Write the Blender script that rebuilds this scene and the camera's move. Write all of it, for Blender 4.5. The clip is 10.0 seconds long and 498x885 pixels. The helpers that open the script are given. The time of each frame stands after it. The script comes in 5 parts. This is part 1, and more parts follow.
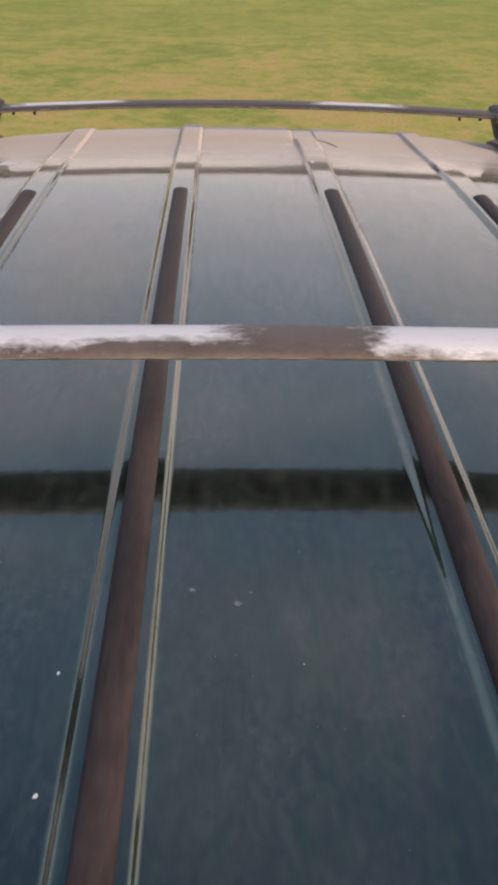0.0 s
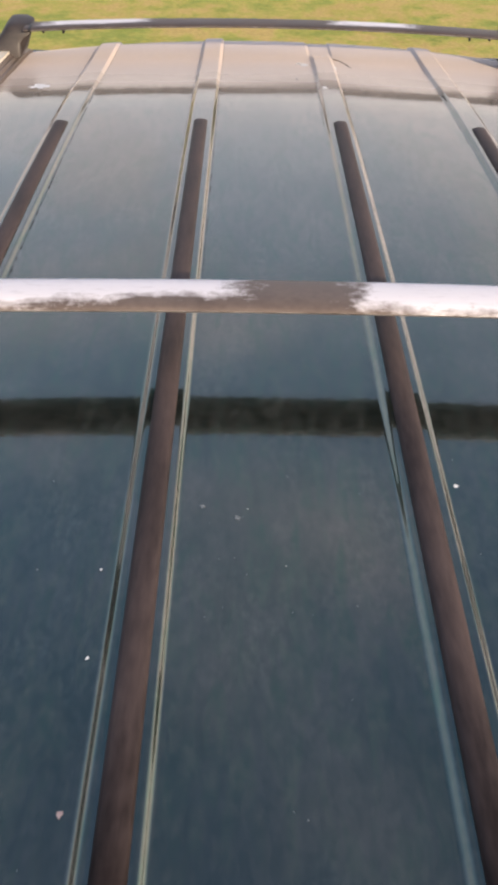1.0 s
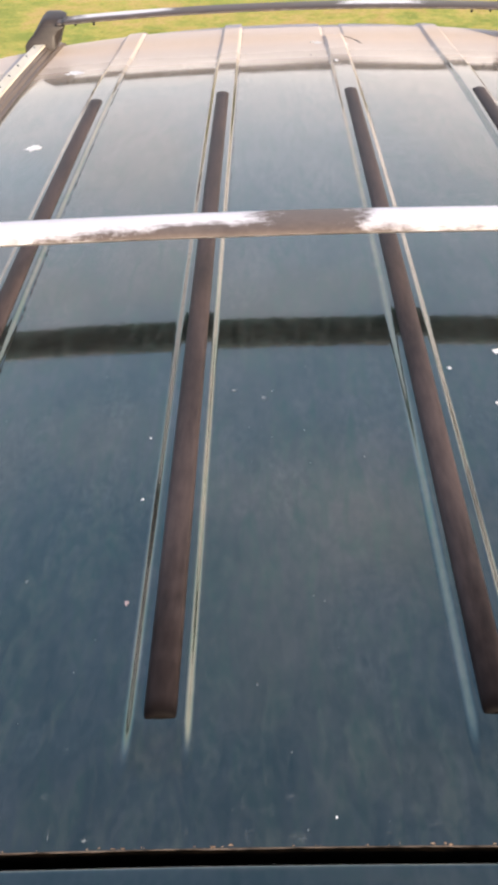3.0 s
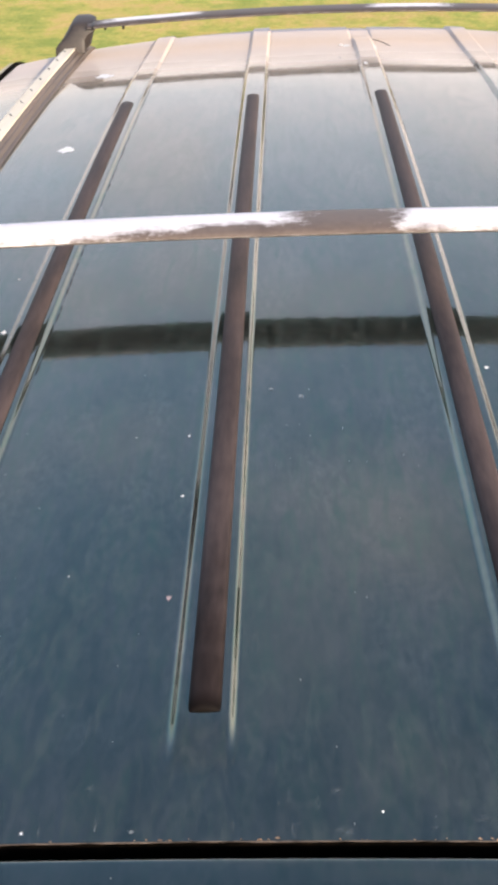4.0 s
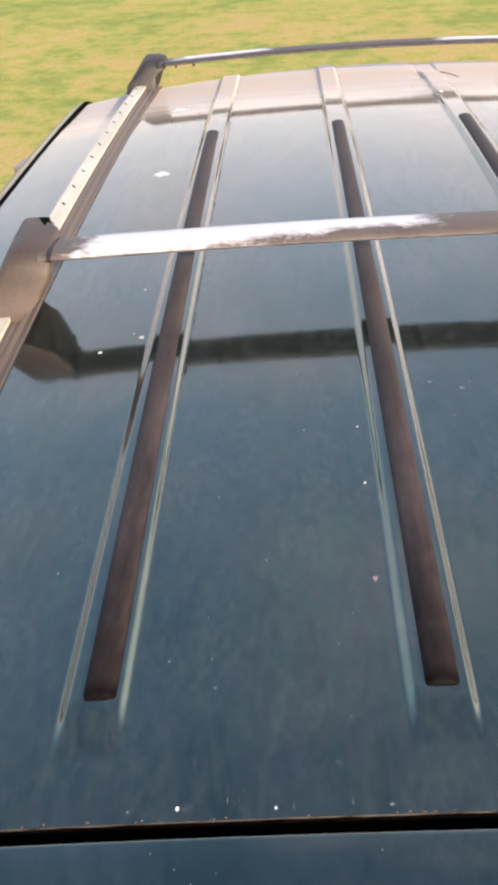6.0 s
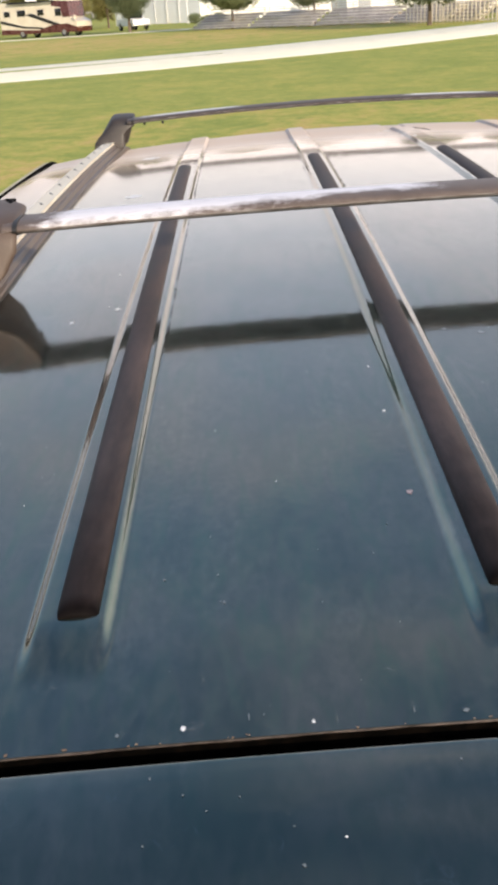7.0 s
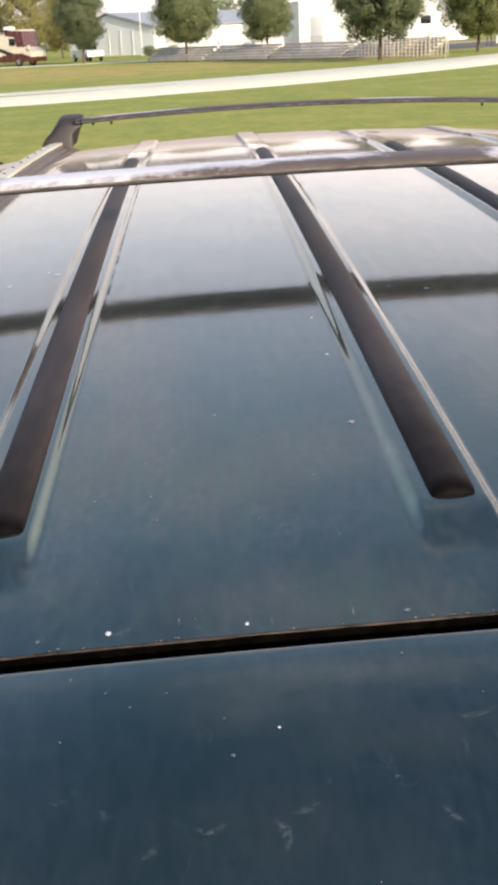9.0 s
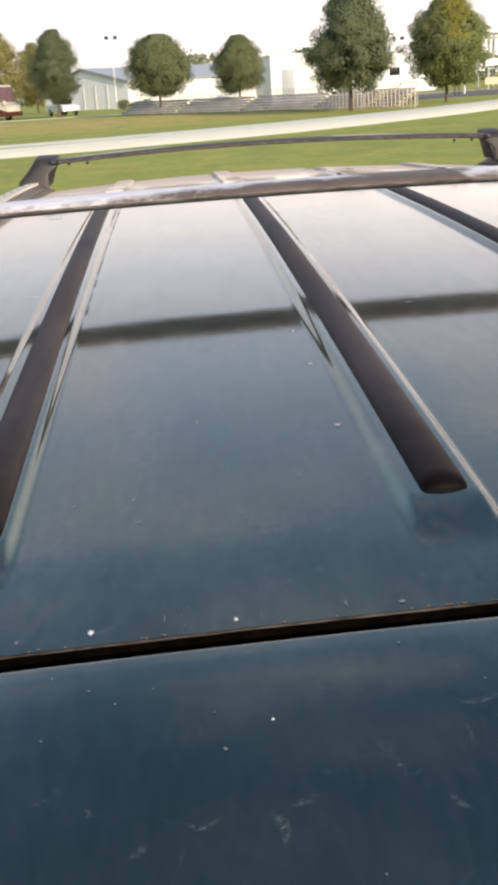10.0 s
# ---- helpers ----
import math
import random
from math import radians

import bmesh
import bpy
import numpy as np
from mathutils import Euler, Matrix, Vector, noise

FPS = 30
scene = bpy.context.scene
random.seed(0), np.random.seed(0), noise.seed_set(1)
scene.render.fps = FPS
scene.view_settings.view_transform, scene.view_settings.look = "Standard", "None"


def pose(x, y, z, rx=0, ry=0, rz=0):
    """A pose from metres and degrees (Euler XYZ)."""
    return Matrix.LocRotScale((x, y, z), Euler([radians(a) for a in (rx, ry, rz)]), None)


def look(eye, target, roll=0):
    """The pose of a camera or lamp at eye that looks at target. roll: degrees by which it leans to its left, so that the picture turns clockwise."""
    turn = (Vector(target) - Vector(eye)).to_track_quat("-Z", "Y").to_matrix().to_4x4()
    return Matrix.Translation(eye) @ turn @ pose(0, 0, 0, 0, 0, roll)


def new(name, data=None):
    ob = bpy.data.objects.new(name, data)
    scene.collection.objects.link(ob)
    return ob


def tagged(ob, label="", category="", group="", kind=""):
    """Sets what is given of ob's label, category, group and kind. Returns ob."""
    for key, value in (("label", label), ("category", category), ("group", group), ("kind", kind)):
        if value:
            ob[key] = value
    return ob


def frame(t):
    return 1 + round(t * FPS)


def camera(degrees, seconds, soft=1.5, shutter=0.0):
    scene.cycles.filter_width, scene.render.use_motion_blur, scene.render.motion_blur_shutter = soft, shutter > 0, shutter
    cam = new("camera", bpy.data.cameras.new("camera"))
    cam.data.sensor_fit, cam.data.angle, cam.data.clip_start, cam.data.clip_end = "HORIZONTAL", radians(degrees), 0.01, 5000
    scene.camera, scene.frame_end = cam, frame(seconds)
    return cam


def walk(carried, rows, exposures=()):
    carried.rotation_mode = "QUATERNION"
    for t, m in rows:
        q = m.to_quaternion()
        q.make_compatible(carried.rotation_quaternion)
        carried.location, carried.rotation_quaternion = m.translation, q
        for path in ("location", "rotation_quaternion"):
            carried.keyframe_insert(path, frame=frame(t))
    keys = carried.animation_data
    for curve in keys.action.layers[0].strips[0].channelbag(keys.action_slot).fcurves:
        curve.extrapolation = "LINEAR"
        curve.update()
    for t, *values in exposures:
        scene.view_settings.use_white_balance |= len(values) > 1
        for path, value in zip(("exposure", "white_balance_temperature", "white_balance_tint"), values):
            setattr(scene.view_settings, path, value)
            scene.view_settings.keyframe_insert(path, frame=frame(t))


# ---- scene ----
cam = camera(27.5, 10.0, soft=4.0)
PATH = [
    (0, (-0.061, 0.053, 2.163), (-0.002, 1.828, 1.242), 1.1),
    (0.2, (-0.054, 0.026, 2.195), (0.007, 1.779, 1.234), 0.6),
    (0.5, (-0.038, -0.007, 2.242), (0.021, 1.733, 1.258), -0.5),
    (0.8, (-0.04, -0.05, 2.292), (0.019, 1.677, 1.286), 0.9),
    (1, (-0.046, -0.091, 2.311), (-0.029, 1.562, 1.185), 1.2),
    (1.2, (-0.039, -0.12, 2.328), (-0.055, 1.485, 1.135), 0.1),
    (1.5, (-0.031, -0.153, 2.338), (-0.054, 1.412, 1.093), -0.2),
    (2, (-0.026, -0.217, 2.341), (-0.079, 1.392, 1.154), -2.1),
    (2.2, (-0.032, -0.232, 2.33), (-0.09, 1.386, 1.156), -2.4),
    (3.5, (-0.034, -0.322, 2.306), (-0.091, 1.347, 1.206), -2.4),
    (4, (-0.053, -0.308, 2.304), (-0.146, 1.353, 1.195), -2.8),
    (4.5, (-0.12, -0.303, 2.284), (-0.185, 1.362, 1.177), -2.6),
    (4.8, (-0.188, -0.292, 2.276), (-0.329, 1.368, 1.17), -1.6),
    (5, (-0.21, -0.298, 2.264), (-0.362, 1.372, 1.174), -2.4),
    (5.5, (-0.225, -0.324, 2.258), (-0.357, 1.366, 1.198), -2.3),
    (6, (-0.217, -0.335, 2.248), (-0.326, 1.385, 1.233), -3.9),
    (6.2, (-0.214, -0.328, 2.217), (-0.318, 1.428, 1.266), -5.2),
    (7.3, (-0.272, -0.289, 1.992), (-0.278, 1.553, 1.211), -3.5),
    (7.5, (-0.269, -0.289, 1.981), (-0.275, 1.551, 1.198), -3.9),
    (8, (-0.265, -0.296, 1.968), (-0.233, 1.557, 1.217), -2.8),
    (8.5, (-0.262, -0.294, 1.96), (-0.225, 1.557, 1.202), -2.5),
    (9, (-0.254, -0.296, 1.962), (-0.187, 1.559, 1.219), -2.7),
    (9.5, (-0.252, -0.301, 1.964), (-0.158, 1.561, 1.239), -2.7),
    (10, (-0.258, -0.29, 1.931), (-0.145, 1.595, 1.272), -3.3),
]
EXPOSURES = [(0.0, 0.11, 7250, 19), (0.5, 0.40, 7600, 19), (1.0, 0.55, 7380, 18), (1.7, 0.97, 7620, 19), (3.5, 0.97, 7210, 16), (6.0, 0.92, 7050, 16), (7.4, 0.44, 6830, 13), (9.0, 0.51, 6740, 13), (10.0, 0.34, 6740, 12)]
walk(cam, [(t, look(eye, target, roll)) for t, eye, target, roll in PATH], EXPOSURES)

# ---- light ----
SUN_ELEV, SUN_FROM = 20.0, (0.48, -0.877)      # degrees; ground direction towards the sun
world = bpy.data.worlds.new("sky")
scene.world = world
world.use_nodes = True
wt = world.node_tree
sky = wt.nodes.new("ShaderNodeTexSky")
sky.sky_type, sky.sun_disc = "NISHITA", False
sky.sun_elevation = radians(SUN_ELEV)
sky.sun_rotation = math.atan2(SUN_FROM[0], SUN_FROM[1])
sky.air_density, sky.dust_density, sky.ozone_density = 1.2, 0.7, 2.3


def sky_math(op, a, b=0.0, clamp=False):
    q = wt.nodes.new("ShaderNodeMath")
    q.operation, q.use_clamp = op, clamp
    for i, v in enumerate((a, b)):
        if isinstance(v, (int, float)):
            q.inputs[i].default_value = v
        else:
            wt.links.new(v, q.inputs[i])
    return q.outputs[0]


# summer haze that thins towards the zenith, and broken high cloud
where = wt.nodes.new("ShaderNodeTexCoord")
axes = wt.nodes.new("ShaderNodeSeparateXYZ")
wt.links.new(where.outputs["Generated"], axes.inputs[0])
up = sky_math("MAXIMUM", axes.outputs[2], 0.0)
haze = sky_math("POWER", sky_math("SUBTRACT", 1.11, sky_math("MULTIPLY", up, 1.55), True), 2.0)
flat = wt.nodes.new("ShaderNodeVectorMath")
flat.operation = "DIVIDE"
wt.links.new(where.outputs["Generated"], flat.inputs[0])
lift = wt.nodes.new("ShaderNodeCombineXYZ")
deep = sky_math("ADD", up, 0.25)
for i in range(3):
    wt.links.new(deep, lift.inputs[i])
wt.links.new(lift.outputs[0], flat.inputs[1])
puff = wt.nodes.new("ShaderNodeTexNoise")
puff.inputs["Scale"].default_value, puff.inputs["Detail"].default_value = 2.3, 5.0
drift = wt.nodes.new("ShaderNodeVectorMath")
drift.inputs[1].default_value = (0.28, -0.24, 0.05)
wt.links.new(flat.outputs[0], drift.inputs[0])
wt.links.new(drift.outputs[0], puff.inputs["Vector"])
cloud = sky_math("MULTIPLY", sky_math("SUBTRACT", puff.outputs["Fac"], 0.48), 5.0, True)
cover = sky_math("MULTIPLY", cloud, sky_math("SUBTRACT", 0.74, sky_math("MULTIPLY", up, 0.64), True))
clear = wt.nodes.new("ShaderNodeVectorMath")
clear.operation = "SCALE"
clear.inputs["Scale"].default_value = 0.195
wt.links.new(sky.outputs[0], clear.inputs[0])
blend = wt.nodes.new("ShaderNodeMix")
blend.data_type = "RGBA"
wt.links.new(haze, blend.inputs[0])
wt.links.new(clear.outputs[0], blend.inputs[6])
sunward = sky_math("ADD", sky_math("MULTIPLY", axes.outputs[0], 0.75), 0.5, True)
haze_tone = wt.nodes.new("ShaderNodeMix")
haze_tone.data_type = "RGBA"
wt.links.new(sunward, haze_tone.inputs[0])
haze_tone.inputs[6].default_value = (0.58, 0.56, 0.60, 1)
haze_tone.inputs[7].default_value = (1.54, 1.36, 1.28, 1)
wt.links.new(haze_tone.outputs[2], blend.inputs[7])
cloud_tone = wt.nodes.new("ShaderNodeMix")
cloud_tone.data_type = "RGBA"
wt.links.new(sunward, cloud_tone.inputs[0])
cloud_tone.inputs[6].default_value = (0.78, 0.66, 0.64, 1)
cloud_tone.inputs[7].default_value = (1.46, 1.28, 1.21, 1)
clouded = wt.nodes.new("ShaderNodeMix")
clouded.data_type = "RGBA"
wt.links.new(sky_math("MULTIPLY", cover, sky_math("SUBTRACT", 1.0, haze)), clouded.inputs[0])
wt.links.new(blend.outputs[2], clouded.inputs[6])
wt.links.new(cloud_tone.outputs[2], clouded.inputs[7])
wt.links.new(clouded.outputs[2], wt.nodes["Background"].inputs[0])
wt.nodes["Background"].inputs[1].default_value = 1.0

sun_data = bpy.data.lights.new("sun", "SUN")
sun_data.energy, sun_data.angle, sun_data.color = 3.9, radians(0.8), (1.0, 0.87, 0.66)
sun = new("sun", sun_data)
sun_way = Vector((SUN_FROM[0], SUN_FROM[1], math.tan(radians(SUN_ELEV)))).normalized()
sun.matrix_world = look(sun_way * 50, (0, 0, 0))


# ---- materials ----
def surface(name, a, b, scale=8.0, rough=(0.5, 0.7), metal=0.0, bump=0.0, fine=60.0, coat=0.0, stretch=(1, 1, 1), detail=6.0, spread=(0.35, 0.65)):
    """Two colours mixed by a coarse noise, a fine noise for relief and for roughness."""
    m = bpy.data.materials.new(name)
    m.use_nodes = True
    t = m.node_tree
    n, l = t.nodes, t.links
    p = n["Principled BSDF"]
    co = n.new("ShaderNodeTexCoord")
    mp = n.new("ShaderNodeMapping")
    mp.inputs["Scale"].default_value = stretch
    l.new(co.outputs["Object"], mp.inputs["Vector"])
    big = n.new("ShaderNodeTexNoise")
    big.inputs["Scale"].default_value, big.inputs["Detail"].default_value = scale, detail
    l.new(mp.outputs[0], big.inputs["Vector"])
    small = n.new("ShaderNodeTexNoise")
    small.inputs["Scale"].default_value, small.inputs["Detail"].default_value = fine, 3.0
    l.new(mp.outputs[0], small.inputs["Vector"])
    ramp = n.new("ShaderNodeValToRGB")
    ramp.color_ramp.elements[0].position, ramp.color_ramp.elements[1].position = spread
    ramp.color_ramp.elements[0].color, ramp.color_ramp.elements[1].color = (*a, 1), (*b, 1)
    add = n.new("ShaderNodeMix")
    add.data_type = "FLOAT"
    add.inputs[0].default_value = 0.3
    l.new(big.outputs["Fac"], add.inputs[2])
    l.new(small.outputs["Fac"], add.inputs[3])
    l.new(add.outputs[0], ramp.inputs["Fac"])
    l.new(ramp.outputs[0], p.inputs["Base Color"])
    rr = n.new("ShaderNodeMapRange")
    rr.inputs["To Min"].default_value, rr.inputs["To Max"].default_value = rough
    rr.inputs["From Min"].default_value, rr.inputs["From Max"].default_value = 0.3, 0.7
    l.new(add.outputs[0], rr.inputs["Value"])
    l.new(rr.outputs[0], p.inputs["Roughness"])
    p.inputs["Metallic"].default_value = metal
    p.inputs["Coat Weight"].default_value = coat
    p.inputs["Coat Roughness"].default_value = 0.04
    if bump:
        bp = n.new("ShaderNodeBump")
        bp.inputs["Strength"].default_value, bp.inputs["Distance"].default_value = bump, 0.01 if fine < 100 else 0.0012
        l.new(small.outputs["Fac"], bp.inputs["Height"])
        l.new(bp.outputs[0], p.inputs["Normal"])
    return m


def glossy_paint(name, scuffed=0.0, bleached=0.0):
    """Dark teal clear-coated paint with a thin film of dust that ran along the roof."""
    m = bpy.data.materials.new(name)
    m.use_nodes = True
    n, l = m.node_tree.nodes, m.node_tree.links
    p = n["Principled BSDF"]
    co = n.new("ShaderNodeTexCoord")
    mp = n.new("ShaderNodeMapping")
    mp.inputs["Scale"].default_value = (1.0, 0.45, 1.0)
    l.new(co.outputs["Object"], mp.inputs["Vector"])
    film = n.new("ShaderNodeTexNoise")
    film.inputs["Scale"].default_value, film.inputs["Detail"].default_value, film.inputs["Roughness"].default_value = 120.0, 9.0, 0.78
    l.new(mp.outputs[0], film.inputs["Vector"])
    cloud = n.new("ShaderNodeTexNoise")
    cloud.inputs["Scale"].default_value, cloud.inputs["Detail"].default_value = 13.0, 8.0
    l.new(mp.outputs[0], cloud.inputs["Vector"])
    mul = n.new("ShaderNodeMath")
    mul.operation = "MULTIPLY"
    l.new(film.outputs["Fac"], mul.inputs[0])
    l.new(cloud.outputs["Fac"], mul.inputs[1])
    ramp = n.new("ShaderNodeValToRGB")
    e = ramp.color_ramp.elements
    e[0].position, e[0].color = 0.17, (0.050, 0.084, 0.071, 1)
    e[1].position, e[1].color = 0.40, (0.122, 0.133, 0.114, 1)
    l.new(mul.outputs[0], ramp.inputs["Fac"])
    base = ramp.outputs[0]
    # dried water spots and streaks in patches
    spot = n.new("ShaderNodeTexNoise")
    spot.inputs["Scale"].default_value, spot.inputs["Detail"].default_value, spot.inputs["Roughness"].default_value = 190.0, 4.0, 0.6
    l.new(mp.outputs[0], spot.inputs["Vector"])
    area = n.new("ShaderNodeTexNoise")
    area.inputs["Scale"].default_value, area.inputs["Detail"].default_value, area.inputs["Roughness"].default_value = 16.0, 7.0, 0.65
    l.new(mp.outputs[0], area.inputs["Vector"])
    dots = n.new("ShaderNodeMapRange")
    dots.inputs["From Min"].default_value, dots.inputs["From Max"].default_value = 0.42, 0.78
    dots.inputs["To Max"].default_value = 0.25 if scuffed else 0.50
    l.new(spot.outputs["Fac"], dots.inputs["Value"])
    spread = n.new("ShaderNodeMapRange")
    spread.inputs["From Min"].default_value, spread.inputs["From Max"].default_value = 0.46, 0.66
    l.new(area.outputs["Fac"], spread.inputs["Value"])
    dried = n.new("ShaderNodeMath")
    dried.operation = "MULTIPLY"
    l.new(dots.outputs[0], dried.inputs[0])
    l.new(spread.outputs[0], dried.inputs[1])
    lime = n.new("ShaderNodeMix")
    lime.data_type = "RGBA"
    lime.inputs[7].default_value = (0.20, 0.23, 0.18, 1)
    l.new(dried.outputs[0], lime.inputs[0])
    l.new(base, lime.inputs[6])
    base = lime.outputs[2]
    tone = n.new("ShaderNodeTexNoise")
    tone.inputs["Scale"].default_value, tone.inputs["Detail"].default_value = 56.0, 6.0
    tone.inputs["Distortion"].default_value = 1.1
    runs = n.new("ShaderNodeMapping")
    runs.inputs["Scale"].default_value = (1.0, 0.20, 1.0)
    l.new(co.outputs["Object"], runs.inputs["Vector"])
    l.new(runs.outputs[0], tone.inputs["Vector"])
    toned = n.new("ShaderNodeMapRange")
    toned.inputs["From Min"].default_value, toned.inputs["From Max"].default_value = 0.45, 0.70
    toned.inputs["To Max"].default_value = 0.3 if scuffed else 0.9
    l.new(tone.outputs["Fac"], toned.inputs["Value"])
    moss = n.new("ShaderNodeMix")
    moss.data_type = "RGBA"
    moss.inputs[7].default_value = (0.028, 0.094, 0.070, 1)
    l.new(toned.outputs[0], moss.inputs[0])
    l.new(base, moss.inputs[6])
    base = moss.outputs[2]
    if scuffed:
        # thin wandering rub marks, broken up by a second noise
        line = n.new("ShaderNodeTexNoise")
        line.inputs["Scale"].default_value, line.inputs["Detail"].default_value = 22.0, 5.0
        l.new(co.outputs["Object"], line.inputs["Vector"])
        gate_noise = n.new("ShaderNodeTexNoise")
        gate_noise.inputs["Scale"].default_value, gate_noise.inputs["Detail"].default_value = 45.0, 8.0
        l.new(co.outputs["Object"], gate_noise.inputs["Vector"])
        near = n.new("ShaderNodeMath")
        near.operation, near.inputs[1].default_value, near.inputs[2].default_value = "COMPARE", 0.5, 0.004
        l.new(line.outputs["Fac"], near.inputs[0])
        some = n.new("ShaderNodeMapRange")
        some.inputs["From Min"].default_value, some.inputs["From Max"].default_value = 0.56, 0.72
        some.inputs["To Max"].default_value = scuffed
        l.new(gate_noise.outputs["Fac"], some.inputs["Value"])
        both = n.new("ShaderNodeMath")
        both.operation = "MULTIPLY"
        l.new(near.outputs[0], both.inputs[0])
        l.new(some.outputs[0], both.inputs[1])
        chalk = n.new("ShaderNodeMix")
        chalk.data_type = "RGBA"
        chalk.inputs[7].default_value = (0.30, 0.34, 0.35, 1)
        l.new(both.outputs[0], chalk.inputs[0])
        l.new(base, chalk.inputs[6])
        base = chalk.outputs[2]
    l.new(base, p.inputs["Base Color"])
    p.inputs["Sheen Roughness"].default_value = 0.18
    p.inputs["Sheen Tint"].default_value = (0.9, 0.82, 0.75, 1)
    p.inputs["Metallic"].default_value = 0.95
    p.inputs["Specular Tint"].default_value = (0.43, 0.40, 0.40, 1)
    dulled = n.new("ShaderNodeMath")
    dulled.inputs[1].default_value = 0.16
    l.new(dulled.outputs[0], p.inputs["Roughness"])
    p.inputs["Coat Weight"].default_value = 1.0
    p.inputs["Coat IOR"].default_value = 1.55
    cr = n.new("ShaderNodeMapRange")
    cr.inputs["From Min"].default_value, cr.inputs["From Max"].default_value = 0.15, 0.4
    cr.inputs["To Min"].default_value, cr.inputs["To Max"].default_value = 0.035, 0.085
    l.new(mul.outputs[0], cr.inputs["Value"])
    # worn, chalky clear coat along the leading edge
    ahead = n.new("ShaderNodeSeparateXYZ")
    l.new(co.outputs["Object"], ahead.inputs[0])
    worn = n.new("ShaderNodeMapRange")
    worn.inputs["From Min"].default_value, worn.inputs["From Max"].default_value = 2.02, 2.32
    worn.inputs["To Max"].default_value = 0.45 * bleached
    l.new(ahead.outputs[1], worn.inputs["Value"])
    dusty = n.new("ShaderNodeMapRange")
    dusty.inputs["From Min"].default_value, dusty.inputs["From Max"].default_value = 1.74, 2.12
    dusty.inputs["To Min"].default_value, dusty.inputs["To Max"].default_value = 0.22, 0.22 + 0.78 * bleached
    l.new(ahead.outputs[1], dusty.inputs["Value"])
    l.new(dusty.outputs[0], p.inputs["Sheen Weight"])
    l.new(worn.outputs[0], dulled.inputs[0])
    gloss = n.new("ShaderNodeMath")
    l.new(cr.outputs[0], gloss.inputs[0])
    l.new(worn.outputs[0], gloss.inputs[1])
    l.new(gloss.outputs[0], p.inputs["Coat Roughness"])
    # faint orange peel in the clear coat
    peel = n.new("ShaderNodeTexNoise")
    peel.inputs["Scale"].default_value, peel.inputs["Detail"].default_value = 120.0, 3.0
    l.new(co.outputs["Object"], peel.inputs["Vector"])
    ripple = n.new("ShaderNodeBump")
    ripple.inputs["Strength"].default_value, ripple.inputs["Distance"].default_value = 1.0, 0.00006
    l.new(peel.outputs["Fac"], ripple.inputs["Height"])
    l.new(ripple.outputs[0], p.inputs["Coat Normal"])
    l.new(ripple.outputs[0], p.inputs["Normal"])
    # dry dust: a thin mottled film with runs, thick on the pale leading edge
    speck = n.new("ShaderNodeTexNoise")
    speck.inputs["Scale"].default_value, speck.inputs["Detail"].default_value, speck.inputs["Roughness"].default_value = 95.0, 6.0, 0.68
    l.new(mp.outputs[0], speck.inputs["Vector"])
    mottle = n.new("ShaderNodeMapRange")
    mottle.inputs["From Min"].default_value, mottle.inputs["From Max"].default_value = 0.42, 0.72
    # tailgate film thinned to put the shade across it into its colour
    mottle.inputs["To Min"].default_value, mottle.inputs["To Max"].default_value = (0.002, 0.011) if scuffed else (0.018, 0.058)
    l.new(speck.outputs["Fac"], mottle.inputs["Value"])
    run = n.new("ShaderNodeMapRange")
    run.inputs["From Min"].default_value, run.inputs["From Max"].default_value = 0.40, 0.66
    run.inputs["To Min"].default_value, run.inputs["To Max"].default_value = 0.30, 1.50
    l.new(tone.outputs["Fac"], run.inputs["Value"])
    thin = n.new("ShaderNodeMath")
    thin.operation = "MULTIPLY"
    l.new(mottle.outputs[0], thin.inputs[0])
    l.new(run.outputs[0], thin.inputs[1])
    # pale leading edge: dust, plus the horizon's reflection put into the colour
    pale_edge = n.new("ShaderNodeMapRange")
    pale_edge.inputs["From Min"].default_value, pale_edge.inputs["From Max"].default_value = 1.95, 2.30
    pale_edge.inputs["To Max"].default_value = 0.74 * bleached
    l.new(ahead.outputs[1], pale_edge.inputs["Value"])
    film_all = n.new("ShaderNodeMath")
    film_all.use_clamp = True
    l.new(thin.outputs[0], film_all.inputs[0])
    l.new(pale_edge.outputs[0], film_all.inputs[1])
    dust = n.new("ShaderNodeBsdfDiffuse")
    grit = n.new("ShaderNodeMix")
    grit.data_type = "RGBA"
    grit.inputs[6].default_value, grit.inputs[7].default_value = (0.37, 0.335, 0.325, 1), (0.72, 0.61, 0.55, 1)
    sandy = n.new("ShaderNodeMath")
    sandy.operation, sandy.inputs[1].default_value, sandy.use_clamp = "MULTIPLY", 4.0, True
    l.new(pale_edge.outputs[0], sandy.inputs[0])
    l.new(sandy.outputs[0], grit.inputs[0])
    l.new(grit.outputs[2], dust.inputs["Color"])
    coated = n.new("ShaderNodeMixShader")
    l.new(film_all.outputs[0], coated.inputs[0])
    l.new(p.outputs[0], coated.inputs[1])
    l.new(dust.outputs[0], coated.inputs[2])
    l.new(coated.outputs[0], n["Material Output"].inputs[0])
    return m


